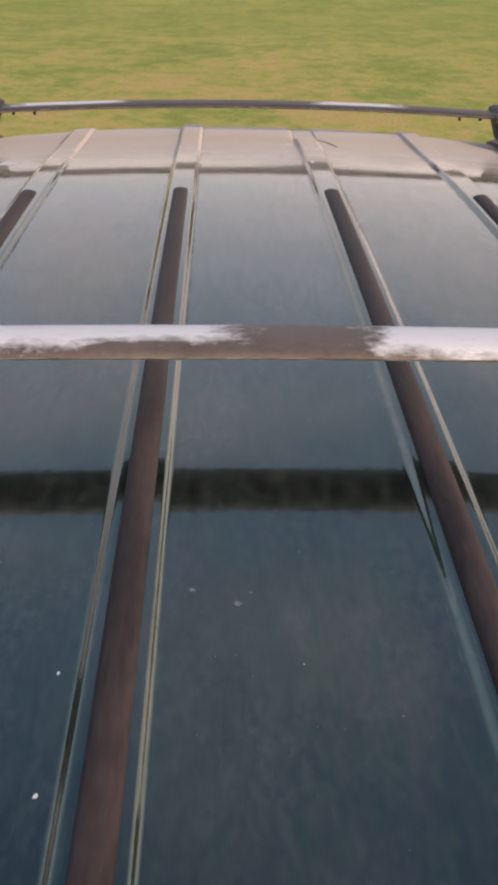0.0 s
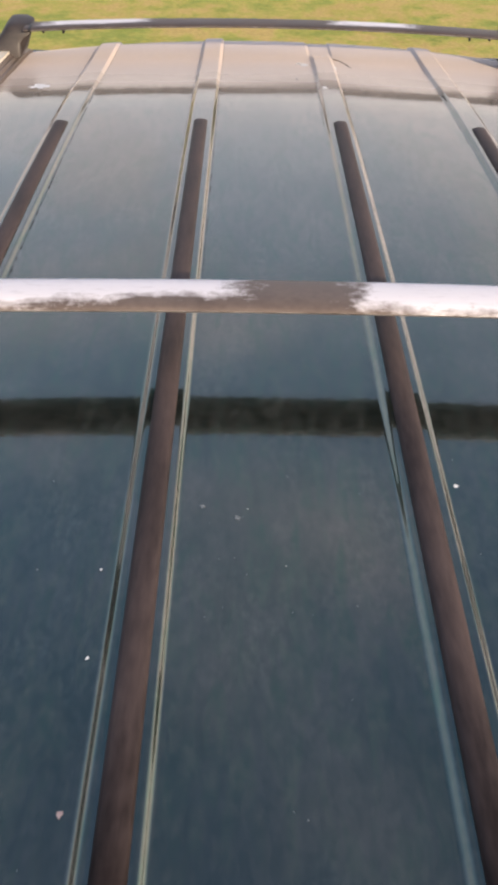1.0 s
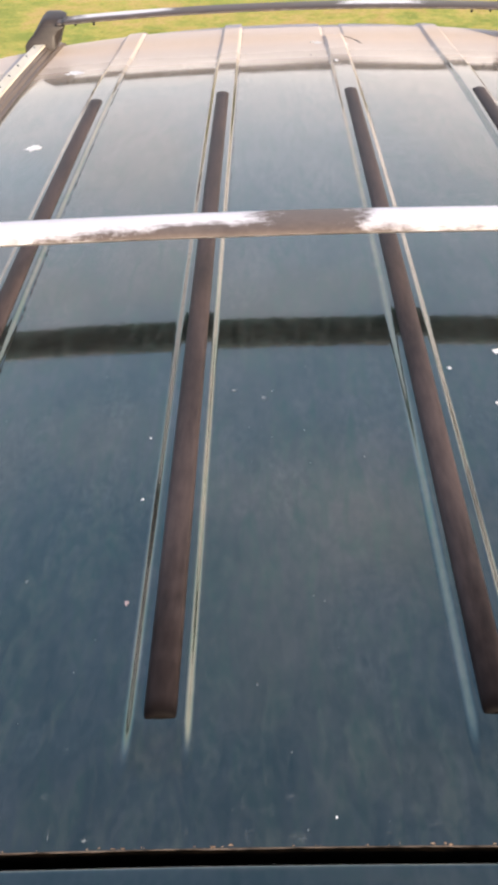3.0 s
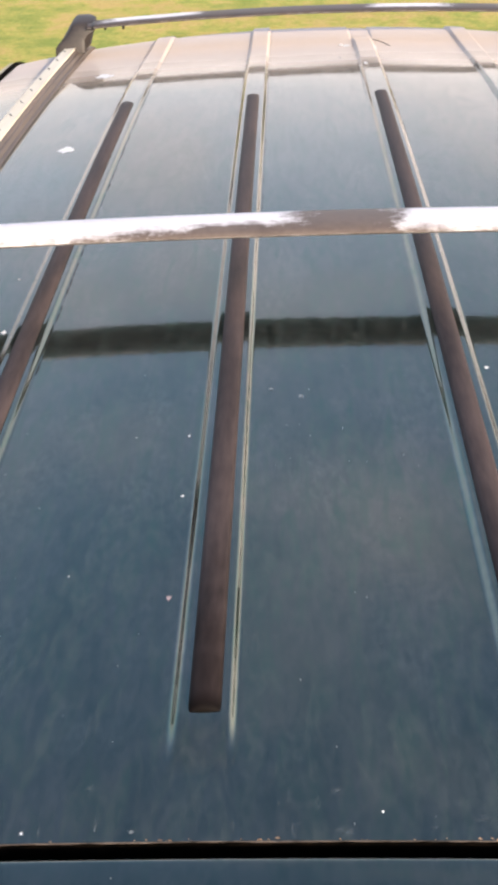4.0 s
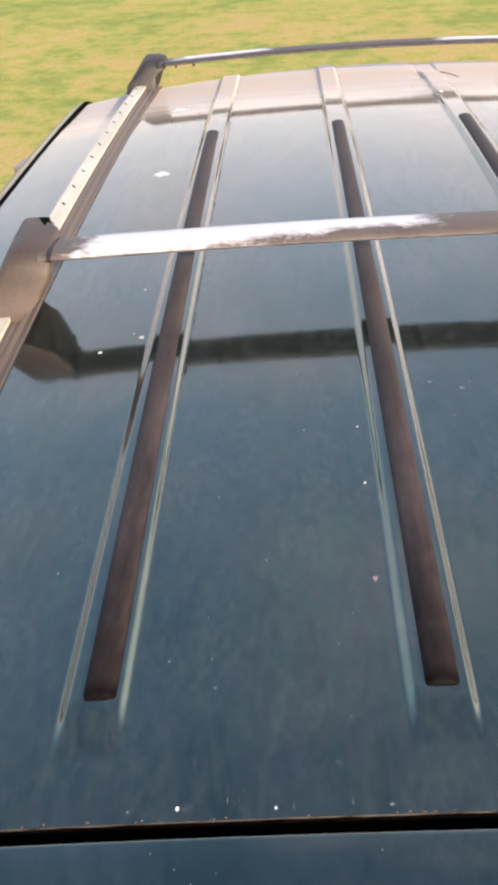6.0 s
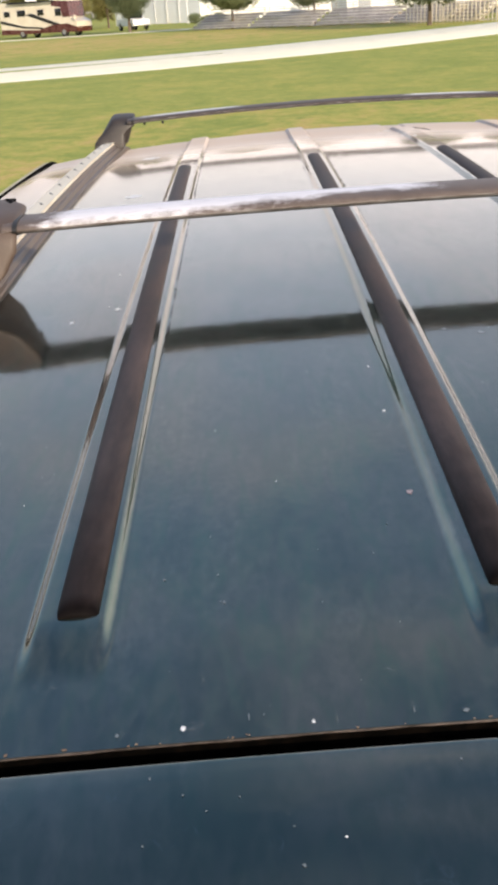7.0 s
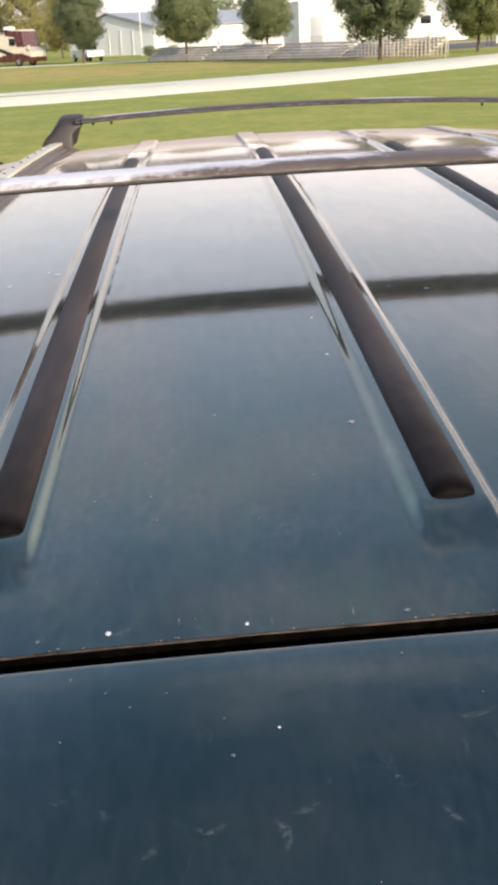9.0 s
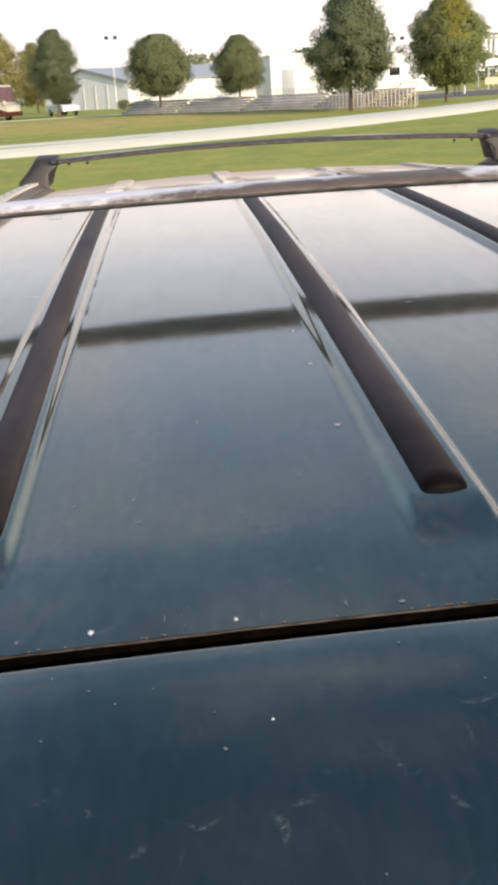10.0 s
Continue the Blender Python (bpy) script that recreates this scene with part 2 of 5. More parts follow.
def residue_plastic(name, bar_y, spans, low=0.18, ragged=0.9, soft_edge=1.9, flaky=1.3, cover=0.80, dark=1.0):
    """Weathered brown-grey plastic with chalky white residue on the upper side, over stretches of x."""
    m = surface(name, (0.082 * dark, 0.064 * dark, 0.058 * dark), (0.136 * dark, 0.108 * dark, 0.096 * dark), 18.0, (0.42, 0.6), bump=0.15, fine=140.0)
    n, l = m.node_tree.nodes, m.node_tree.links
    p = n["Principled BSDF"]
    p.inputs["Specular IOR Level"].default_value = 0.28
    old = p.inputs["Base Color"].links[0].from_socket
    co = n.new("ShaderNodeTexCoord")
    sep = n.new("ShaderNodeSeparateXYZ")
    l.new(co.outputs["Object"], sep.inputs[0])
    frag = n.new("ShaderNodeTexNoise")
    frag.inputs["Scale"].default_value, frag.inputs["Detail"].default_value, frag.inputs["Roughness"].default_value = 38.0, 9.0, 0.72
    l.new(co.outputs["Object"], frag.inputs["Vector"])
    geo = n.new("ShaderNodeNewGeometry")
    nz = n.new("ShaderNodeSeparateXYZ")
    l.new(geo.outputs["Normal"], nz.inputs[0])

    def math_node(op, a, b=None, clamp=False):
        q = n.new("ShaderNodeMath")
        q.operation, q.use_clamp = op, clamp
        for i, v in enumerate((a, b)):
            if v is None:
                continue
            if isinstance(v, (int, float)):
                q.inputs[i].default_value = v
            else:
                l.new(v, q.inputs[i])
        return q.outputs[0]

    jit = math_node("MULTIPLY", math_node("SUBTRACT", frag.outputs["Fac"], 0.5), 0.12)
    xx = math_node("ADD", sep.outputs[0], jit)
    total = None
    for x0, x1, fade in spans:
        up = math_node("MULTIPLY", math_node("SUBTRACT", xx, x0), 1 / fade, True)
        down = math_node("MULTIPLY", math_node("SUBTRACT", x1, xx), 1 / fade, True)
        s = math_node("MULTIPLY", up, down)
        total = s if total is None else math_node("MAXIMUM", total, s)
    depth = math_node("MULTIPLY", math_node("SUBTRACT", sep.outputs[1], bar_y - 0.037), 20.5)
    top = math_node("ADD", depth, math_node("MULTIPLY", math_node("SUBTRACT", frag.outputs["Fac"], 0.5), ragged))
    thick = math_node("MULTIPLY", math_node("MAXIMUM", math_node("MULTIPLY", math_node("SUBTRACT", -0.12, sep.outputs[0]), 4.4, True), math_node("MULTIPLY", sep.outputs[0], 6.0, True)), 0.50)
    top = math_node("MULTIPLY", math_node("SUBTRACT", math_node("ADD", top, thick), low), soft_edge, True)
    field = math_node("MULTIPLY", math_node("MINIMUM", total, top), math_node("GREATER_THAN", nz.outputs[2], 0.05))
    streak = n.new("ShaderNodeTexNoise")
    streak.inputs["Scale"].default_value, streak.inputs["Detail"].default_value, streak.inputs["Roughness"].default_value = 60.0, 8.0, 0.75
    fibre = n.new("ShaderNodeMapping")
    fibre.inputs["Scale"].default_value = (0.55, 2.2, 2.2)
    l.new(co.outputs["Object"], fibre.inputs["Vector"])
    l.new(fibre.outputs[0], streak.inputs["Vector"])
    rough_edge = math_node("MULTIPLY", math_node("SUBTRACT", streak.outputs["Fac"], 0.5), flaky)
    amount = math_node("ADD", math_node("MULTIPLY", frag.outputs["Fac"], 0.5), cover)
    mask = math_node("MULTIPLY", math_node("SUBTRACT", math_node("ADD", field, rough_edge), 0.25), 1.35, True)
    mask = math_node("MULTIPLY", math_node("MULTIPLY", mask, math_node("MULTIPLY", field, 8.0, True)), amount, True)
    # underside: blotchy lime, with light bounced off the roof put into its colour
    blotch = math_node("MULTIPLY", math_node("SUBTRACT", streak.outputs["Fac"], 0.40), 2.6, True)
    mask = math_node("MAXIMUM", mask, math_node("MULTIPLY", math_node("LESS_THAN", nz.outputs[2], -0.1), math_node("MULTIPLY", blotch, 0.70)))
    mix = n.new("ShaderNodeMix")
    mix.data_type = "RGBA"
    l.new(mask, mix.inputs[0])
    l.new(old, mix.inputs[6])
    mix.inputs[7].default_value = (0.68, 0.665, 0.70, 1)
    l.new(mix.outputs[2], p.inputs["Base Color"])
    return m


def lawn(name):
    """Mown grass with yellowed and bare patches, at three sizes."""
    m = bpy.data.materials.new(name)
    m.use_nodes = True
    n, l = m.node_tree.nodes, m.node_tree.links
    p = n["Principled BSDF"]
    co = n.new("ShaderNodeTexCoord")
    def noise_at(scale, detail, rough, stretch=(1, 1, 1)):
        mp = n.new("ShaderNodeMapping")
        mp.inputs["Scale"].default_value = stretch
        l.new(co.outputs["Object"], mp.inputs["Vector"])
        q = n.new("ShaderNodeTexNoise")
        q.inputs["Scale"].default_value, q.inputs["Detail"].default_value, q.inputs["Roughness"].default_value = scale, detail, rough
        l.new(mp.outputs[0], q.inputs["Vector"])
        return q.outputs["Fac"]
    patch = noise_at(0.55, 8.0, 0.60, (1.0, 0.8, 1))
    tuft = noise_at(2.9, 6.0, 0.62, (1.0, 0.8, 1))
    blades = noise_at(26.0, 6.0, 0.7)
    broad = noise_at(0.06, 4.0, 0.5)

    def calc(op, a, b, clamp=False):
        q = n.new("ShaderNodeMath")
        q.operation, q.use_clamp = op, clamp
        for i, v in enumerate((a, b)):
            if isinstance(v, (int, float)):
                q.inputs[i].default_value = v
            else:
                l.new(v, q.inputs[i])
        return q.outputs[0]

    def worn(cx, cy, r0, r1, sy=1.0):
        """1 inside r0 of a trampled dry area, 0 past r1."""
        mp = n.new("ShaderNodeMapping")
        mp.inputs["Location"].default_value, mp.inputs["Scale"].default_value = (-cx, -cy * sy, 0), (1, sy, 0)
        l.new(co.outputs["Object"], mp.inputs["Vector"])
        q = n.new("ShaderNodeVectorMath")
        q.operation = "LENGTH"
        l.new(mp.outputs[0], q.inputs[0])
        return calc("DIVIDE", calc("SUBTRACT", r1, q.outputs["Value"]), r1 - r0, True)

    dry = calc("MAXIMUM", worn(0, 3, 10, 21), calc("MULTIPLY", worn(-16, 80, 16, 38, 1.7), 1.55))
    level = calc("ADD", calc("MULTIPLY", calc("SUBTRACT", patch, 0.5), 1.25), calc("ADD", calc("ADD", calc("MULTIPLY", calc("SUBTRACT", tuft, 0.5), 1.1), calc("MULTIPLY", calc("SUBTRACT", noise_at(9.0, 4.0, 0.6), 0.5), 0.45)), 0.5))
    level = calc("ADD", calc("MULTIPLY", calc("SUBTRACT", level, 0.5), calc("ADD", calc("MULTIPLY", dry, 0.55), 0.45)), 0.5)
    level = calc("ADD", level, calc("MULTIPLY", calc("SUBTRACT", dry, 0.50), 0.13))
    level = calc("ADD", level, calc("MULTIPLY", calc("SUBTRACT", broad, 0.5), 0.18))
    ramp = n.new("ShaderNodeValToRGB")
    e = ramp.color_ramp.elements
    e[0].position, e[0].color = 0.30, (0.225, 0.272, 0.066, 1)
    e[1].position, e[1].color = 0.68, (0.470, 0.350, 0.132, 1)
    for at, c in ((0.44, (0.295, 0.315, 0.080, 1)), (0.54, (0.385, 0.350, 0.095, 1))):
        e.new(at).color = c
    l.new(level, ramp.inputs["Fac"])
    grain = n.new("ShaderNodeMapRange")
    grain.inputs["From Min"].default_value, grain.inputs["From Max"].default_value = 0.25, 0.75
    grain.inputs["To Min"].default_value, grain.inputs["To Max"].default_value = 0.72, 1.28
    l.new(blades, grain.inputs["Value"])
    mul = n.new("ShaderNodeVectorMath")
    mul.operation = "SCALE"
    l.new(ramp.outputs[0], mul.inputs[0])
    l.new(grain.outputs[0], mul.inputs["Scale"])
    l.new(mul.outputs[0], p.inputs["Base Color"])
    p.inputs["Roughness"].default_value = 0.95
    p.inputs["Specular IOR Level"].default_value = 0.1
    bp = n.new("ShaderNodeBump")
    bp.inputs["Strength"].default_value, bp.inputs["Distance"].default_value = 0.3, 0.03
    l.new(blades, bp.inputs["Height"])
    l.new(bp.outputs[0], p.inputs["Normal"])
    return m


def leafy(name, a, b):
    m = bpy.data.materials.new(name)
    m.use_nodes = True
    n, l = m.node_tree.nodes, m.node_tree.links
    p = n["Principled BSDF"]
    geo = n.new("ShaderNodeNewGeometry")
    ramp = n.new("ShaderNodeValToRGB")
    ramp.color_ramp.elements[0].color, ramp.color_ramp.elements[1].color = (*a, 1), (*b, 1)
    l.new(geo.outputs["Random Per Island"], ramp.inputs["Fac"])
    l.new(ramp.outputs[0], p.inputs["Base Color"])
    p.inputs["Roughness"].default_value = 0.6
    p.inputs["Specular IOR Level"].default_value = 0.12
    tr = n.new("ShaderNodeBsdfTranslucent")
    l.new(ramp.outputs[0], tr.inputs[0])
    mx = n.new("ShaderNodeMixShader")
    mx.inputs[0].default_value = 0.5
    l.new(p.outputs[0], mx.inputs[1])
    l.new(tr.outputs[0], mx.inputs[2])
    l.new(mx.outputs[0], n["Material Output"].inputs[0])
    return m


PAINT = glossy_paint("teal_clearcoat")
PAINT_ROOF = glossy_paint("teal_clearcoat_pale_edge", bleached=1.0)
PAINT_SCUFFED_SHADED = glossy_paint("teal_clearcoat_scuffed_shaded", 0.22)
def dull(m, level):
    m.node_tree.nodes["Principled BSDF"].inputs["Specular IOR Level"].default_value = level
    return m


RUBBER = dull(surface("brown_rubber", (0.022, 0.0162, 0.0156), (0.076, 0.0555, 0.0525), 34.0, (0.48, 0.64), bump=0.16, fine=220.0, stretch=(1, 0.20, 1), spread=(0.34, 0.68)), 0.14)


def darken_rear_end(m):
    """Darkens each strip's colour and gloss towards its rear end."""
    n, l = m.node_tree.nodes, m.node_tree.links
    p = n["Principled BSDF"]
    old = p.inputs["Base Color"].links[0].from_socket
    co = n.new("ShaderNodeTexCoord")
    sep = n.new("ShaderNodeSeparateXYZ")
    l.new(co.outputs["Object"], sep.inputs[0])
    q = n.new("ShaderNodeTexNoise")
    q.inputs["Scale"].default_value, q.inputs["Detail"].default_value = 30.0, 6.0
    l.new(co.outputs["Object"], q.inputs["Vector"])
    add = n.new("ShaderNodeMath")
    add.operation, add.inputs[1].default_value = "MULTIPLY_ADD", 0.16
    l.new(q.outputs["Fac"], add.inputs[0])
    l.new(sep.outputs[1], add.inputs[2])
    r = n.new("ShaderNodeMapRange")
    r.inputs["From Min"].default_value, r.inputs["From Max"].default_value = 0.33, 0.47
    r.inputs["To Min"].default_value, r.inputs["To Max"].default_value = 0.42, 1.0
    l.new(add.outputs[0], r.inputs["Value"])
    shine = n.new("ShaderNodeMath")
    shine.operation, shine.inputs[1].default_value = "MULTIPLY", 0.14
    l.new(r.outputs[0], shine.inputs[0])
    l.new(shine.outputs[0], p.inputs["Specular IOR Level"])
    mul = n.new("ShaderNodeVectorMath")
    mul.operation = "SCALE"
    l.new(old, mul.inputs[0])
    # shade on the rear-facing moulded end, put into the colour
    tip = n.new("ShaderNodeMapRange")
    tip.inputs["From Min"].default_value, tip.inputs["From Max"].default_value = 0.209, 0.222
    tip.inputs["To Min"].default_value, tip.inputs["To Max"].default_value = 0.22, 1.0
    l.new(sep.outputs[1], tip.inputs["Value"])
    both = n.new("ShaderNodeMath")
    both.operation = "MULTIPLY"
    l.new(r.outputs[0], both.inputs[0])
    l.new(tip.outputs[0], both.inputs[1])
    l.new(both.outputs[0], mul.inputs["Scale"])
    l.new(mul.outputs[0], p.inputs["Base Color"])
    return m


darken_rear_end(RUBBER)
SEAL = dull(surface("black_seal", (0.0008, 0.0006, 0.0005), (0.0022, 0.0015, 0.0012), 30.0, (0.7, 0.9), bump=0.1), 0.03)
PLASTIC = surface("brown_grey_plastic", (0.052, 0.036, 0.029), (0.088, 0.062, 0.050), 20.0, (0.45, 0.65), bump=0.2, fine=160.0)
FOOT_DARK = surface("dark_foot_plastic", (0.020, 0.016, 0.015), (0.044, 0.035, 0.032), 20.0, (0.45, 0.65), bump=0.2, fine=160.0)
RAILDARK = surface("rail_plastic", (0.072, 0.055, 0.047), (0.130, 0.102, 0.087), 30.0, (0.4, 0.6), bump=0.15, stretch=(1, 0.15, 1))
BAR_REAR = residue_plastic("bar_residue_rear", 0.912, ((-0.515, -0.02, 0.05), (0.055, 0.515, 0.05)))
# front bar: two white stretches along the top
BAR_FRONT = residue_plastic("bar_white_front", 2.345, ((-0.53, -0.24, 0.06), (0.12, 0.36, 0.06)), 0.60, 0.3, 3.0, 1.0, 0.75, 0.62)
KHAKI = surface("dusty_khaki", (0.27, 0.245, 0.18), (0.40, 0.36, 0.27), 14.0, (0.5, 0.7), bump=0.1, stretch=(1, 0.2, 1))
IVORY = surface("ivory_rail", (0.56, 0.50, 0.40), (0.70, 0.64, 0.53), 22.0, (0.5, 0.7), bump=0.1, stretch=(1, 0.2, 1))
GLASS = surface("tinted_glass", (0.006, 0.008, 0.009), (0.012, 0.014, 0.015), 3.0, (0.03, 0.06))
BLACK = surface("black_plastic", (0.010, 0.010, 0.010), (0.025, 0.024, 0.022), 20.0, (0.4, 0.6), bump=0.15, fine=200.0)
TYRE = surface("tyre_rubber", (0.012, 0.012, 0.012), (0.03, 0.028, 0.026), 12.0, (0.7, 0.9), bump=0.3)
ALLOY = surface("alloy", (0.35, 0.35, 0.36), (0.5, 0.5, 0.5), 8.0, (0.3, 0.45), metal=0.9)
CHIP = surface("bare_white", (0.55, 0.55, 0.55), (0.82, 0.82, 0.81), 160.0, (0.6, 0.8))
SCUFF = surface("chalky_scuff", (0.07, 0.088, 0.09), (0.17, 0.19, 0.195), 160.0, (0.5, 0.7), coat=1.0)
PINK = surface("bare_primer", (0.16, 0.11, 0.11), (0.34, 0.26, 0.26), 160.0, (0.5, 0.7), coat=0.8)
RUST = surface("rusty_lip", (0.012, 0.008, 0.006), (0.11, 0.085, 0.072), 90.0, (0.6, 0.85), bump=0.3)
ORANGE_RUST = surface("orange_rust", (0.10, 0.055, 0.03), (0.30, 0.20, 0.13), 200.0, (0.7, 0.9))
GAPRUST = dull(surface("rust_stained_black", (0.0006, 0.0005, 0.0004), (0.005, 0.0032, 0.0022), 150.0, (0.7, 0.9), spread=(0.46, 0.72)), 0.03)
LAWN = lawn("mown_grass")
GRAVEL = surface("pale_gravel", (0.76, 0.70, 0.53), (0.87, 0.81, 0.64), 1.1, (0.85, 0.95), bump=0.4, fine=30.0)
DIRT = surface("dry_dirt", (0.34, 0.25, 0.16), (0.50, 0.39, 0.26), 0.9, (0.9, 1.0), bump=0.3, fine=12.0)
ASPHALT = surface("asphalt", (0.085, 0.083, 0.080), (0.125, 0.120, 0.112), 1.5, (0.8, 0.95), bump=0.4, fine=40.0)
BARK = surface("bark", (0.07, 0.05, 0.035), (0.16, 0.12, 0.085), 6.0, (0.8, 0.95), bump=0.8, fine=25.0, stretch=(1, 1, 0.2))
LEAF = leafy("maple_leaf", (0.235, 0.275, 0.145), (0.31, 0.345, 0.175))
LEAF_DARK = leafy("dark_leaf", (0.185, 0.22, 0.130), (0.25, 0.285, 0.160))
LEAF_YELLOW = leafy("yellowing_leaf", (0.34, 0.32, 0.08), (0.46, 0.40, 0.10))
LEAF_WARM = leafy("warm_green_leaf", (0.25, 0.285, 0.130), (0.33, 0.355, 0.155))
LEAF_HAZY = leafy("hazy_leaf", (0.22, 0.25, 0.15), (0.30, 0.32, 0.20))
LEAF_PALE = leafy("pale_leaf", (0.34, 0.32, 0.13), (0.48, 0.44, 0.21))
ALU = surface("aluminium", (0.46, 0.42, 0.395), (0.68, 0.63, 0.60), 3.0, (0.45, 0.6), metal=0.2)
ALU_DULL = surface("dull_aluminium", (0.26, 0.235, 0.22), (0.50, 0.46, 0.44), 3.5, (0.5, 0.65), metal=0.2)
WHITEWALL = surface("white_metal_siding", (0.74, 0.74, 0.72), (0.83, 0.83, 0.81), 0.6, (0.5, 0.65))
GREYROOF = surface("grey_metal_roof", (0.30, 0.32, 0.34), (0.40, 0.42, 0.44), 0.5, (0.45, 0.6))
MAROON = surface("maroon_paint", (0.06, 0.012, 0.012), (0.09, 0.02, 0.018), 2.0, (0.2, 0.35), coat=0.6)
CREAM = surface("cream_paint", (0.58, 0.52, 0.42), (0.68, 0.62, 0.52), 2.0, (0.3, 0.4), coat=0.5)
WHITEPAINT = surface("white_paint", (0.74, 0.75, 0.76), (0.82, 0.82, 0.82), 2.0, (0.25, 0.4), coat=0.5)
TANBOARD = surface("tan_paint", (0.52, 0.40, 0.28), (0.62, 0.49, 0.36), 5.0, (0.45, 0.6), bump=0.1, fine=200.0)
GREENSTEEL = surface("green_steel", (0.30, 0.36, 0.26), (0.40, 0.45, 0.36), 2.0, (0.5, 0.7))


# ---- building helpers ----
def mesh_of(name, bm, smooth=True, angle=35):
    me = bpy.data.meshes.new(name)
    bm.normal_update()
    for f in bm.faces:
        f.smooth = smooth
    if smooth:
        lim = radians(angle)
        for e in bm.edges:
            if len(e.link_faces) == 2 and e.calc_face_angle(0) > lim:
                e.smooth = False
    bm.to_mesh(me)
    bm.free()
    return me


def part(name, bm, material, parent, label="", smooth=True, angle=35):
    ob = new(name, mesh_of(name, bm, smooth, angle))
    ob.data.materials.append(material)
    ob.parent = parent
    if label:
        tagged(ob, label=label)
    return ob


def thing(name, label, category, place=(0, 0, 0), turn=0.0, group="", kind=""):
    ob = new(name)
    ob.empty_display_size = 0.2
    ob.matrix_world = pose(*place, 0, 0, turn)
    return tagged(ob, label, category, group, kind)


def box(bm, c, s, bevel=0.0, m=None):
    """Box with centre c and full sizes s; m places it."""
    r = bmesh.ops.create_cube(bm, size=1.0)
    vs = r["verts"]
    for v in vs:
        v.co = Vector((c[0] + v.co.x * s[0], c[1] + v.co.y * s[1], c[2] + v.co.z * s[2]))
    if bevel:
        es = {e for v in vs for e in v.link_edges}
        out = bmesh.ops.bevel(bm, geom=list(es), offset=bevel, segments=2, affect="EDGES", profile=0.6)
        vs = list({v for f in out["faces"] for v in f.verts} | {v for v in vs if v.is_valid})
    if m is not None:
        for v in vs:
            v.co = m @ v.co
    return vs


def tube(bm, pts, radii, seg=10, caps=True):
    """Round tube through points."""
    rings = []
    pts = [Vector(p) for p in pts]
    for i, p in enumerate(pts):
        d = (pts[min(i + 1, len(pts) - 1)] - pts[max(i - 1, 0)]).normalized()
        a = d.cross(Vector((0.13, 0.31, 0.94)))
        if a.length < 0.1:
            a = d.cross(Vector((1, 0, 0)))
        a.normalize()
        b = d.cross(a)
        r = radii[i] if isinstance(radii, (list, tuple)) else radii
        rings.append([bm.verts.new(p + a * r * math.cos(2 * math.pi * k / seg) + b * r * math.sin(2 * math.pi * k / seg)) for k in range(seg)])
    for q, w in zip(rings, rings[1:]):
        for k in range(seg):
            bm.faces.new((q[k], q[(k + 1) % seg], w[(k + 1) % seg], w[k]))
    if caps:
        bm.faces.new(rings[0][::-1])
        bm.faces.new(rings[-1])


def loft(bm, rings, closed=True, caps=True):
    vs = [[bm.verts.new(p) for p in r] for r in rings]
    k = len(vs[0])
    for q, w in zip(vs, vs[1:]):
        for i in range(k if closed else k - 1):
            bm.faces.new((q[i], q[(i + 1) % k], w[(i + 1) % k], w[i]))
    if caps:
        bm.faces.new(vs[0][::-1])
        bm.faces.new(vs[-1])
    return vs


def smooth01(t):
    t = min(1.0, max(0.0, t))
    return t * t * (3 - 2 * t)


# ---- the ground ----
def build_ground():
    xs = [-3000, -1200, -500, -220, -120, -70, -45, -30, -20] + [i * 1.0 for i in range(-14, 15)] + [20, 30, 45, 70, 120, 220, 500, 1200, 3000]
    ys = [-3000, -1200, -500, -200, -90, -40, -20, -12] + [i * 1.0 for i in range(-6, 36)] + [42, 50, 60, 72, 86, 105, 130, 170, 230, 330, 500, 900, 1600, 3000]
    bm = bmesh.new()
    rows = []
    for y in ys:
        row = []
        for x in xs:
            near = smooth01((math.hypot(x, y - 2) - 4.5) / 4) * smooth01((34 - max(abs(x) * 2.2, y)) / 8)
            z = 0.035 * near * noise.noise((x * 0.35, y * 0.35, 3.1))
            row.append(bm.verts.new((x, y, z)))
        rows.append(row)
    for q, w in zip(rows, rows[1:]):
        for i in range(len(xs) - 1):
            bm.faces.new((q[i], q[i + 1], w[i + 1], w[i]))
    ob = new("ground", mesh_of("ground", bm))
    ob.data.materials.append(LAWN)
    tagged(ob, "mown grass field, green with tan dry patches", "lawn", kind="structure")


def strip(name, near, far, x0, x1, z, material, label, category):
    """A flat way between two curves y(x)."""
    bm = bmesh.new()
    rows = []
    n = 60
    for i in range(n + 1):
        x = x0 + (x1 - x0) * i / n
        a, b = near(x), far(x)
        wob = 0.35 * noise.noise((x * 0.4, 1.7, 0.3))
        rows.append([bm.verts.new((x + o * 0.0, y, zz)) for o, y, zz in ((0, a + wob, z - 0.03), (0, a + wob + 0.12, z), (0, b - wob - 0.12, z), (0, b - wob, z - 0.03))])
    for q, w in zip(rows, rows[1:]):
        for k in range(3):
            bm.faces.new((q[k], w[k], w[k + 1], q[k + 1]))
    ob = new(name, mesh_of(name, bm))
    ob.data.materials.append(material)
    tagged(ob, label, category, kind="structure")


def bent(c, lo, hi):
    """Quadratic c inside lo..hi, straight beyond."""
    def f(x):
        q = min(hi, max(lo, x))
        return c[0] + c[1] * q + c[2] * q * q + (c[1] + 2 * c[2] * q) * (x - q)
    return f


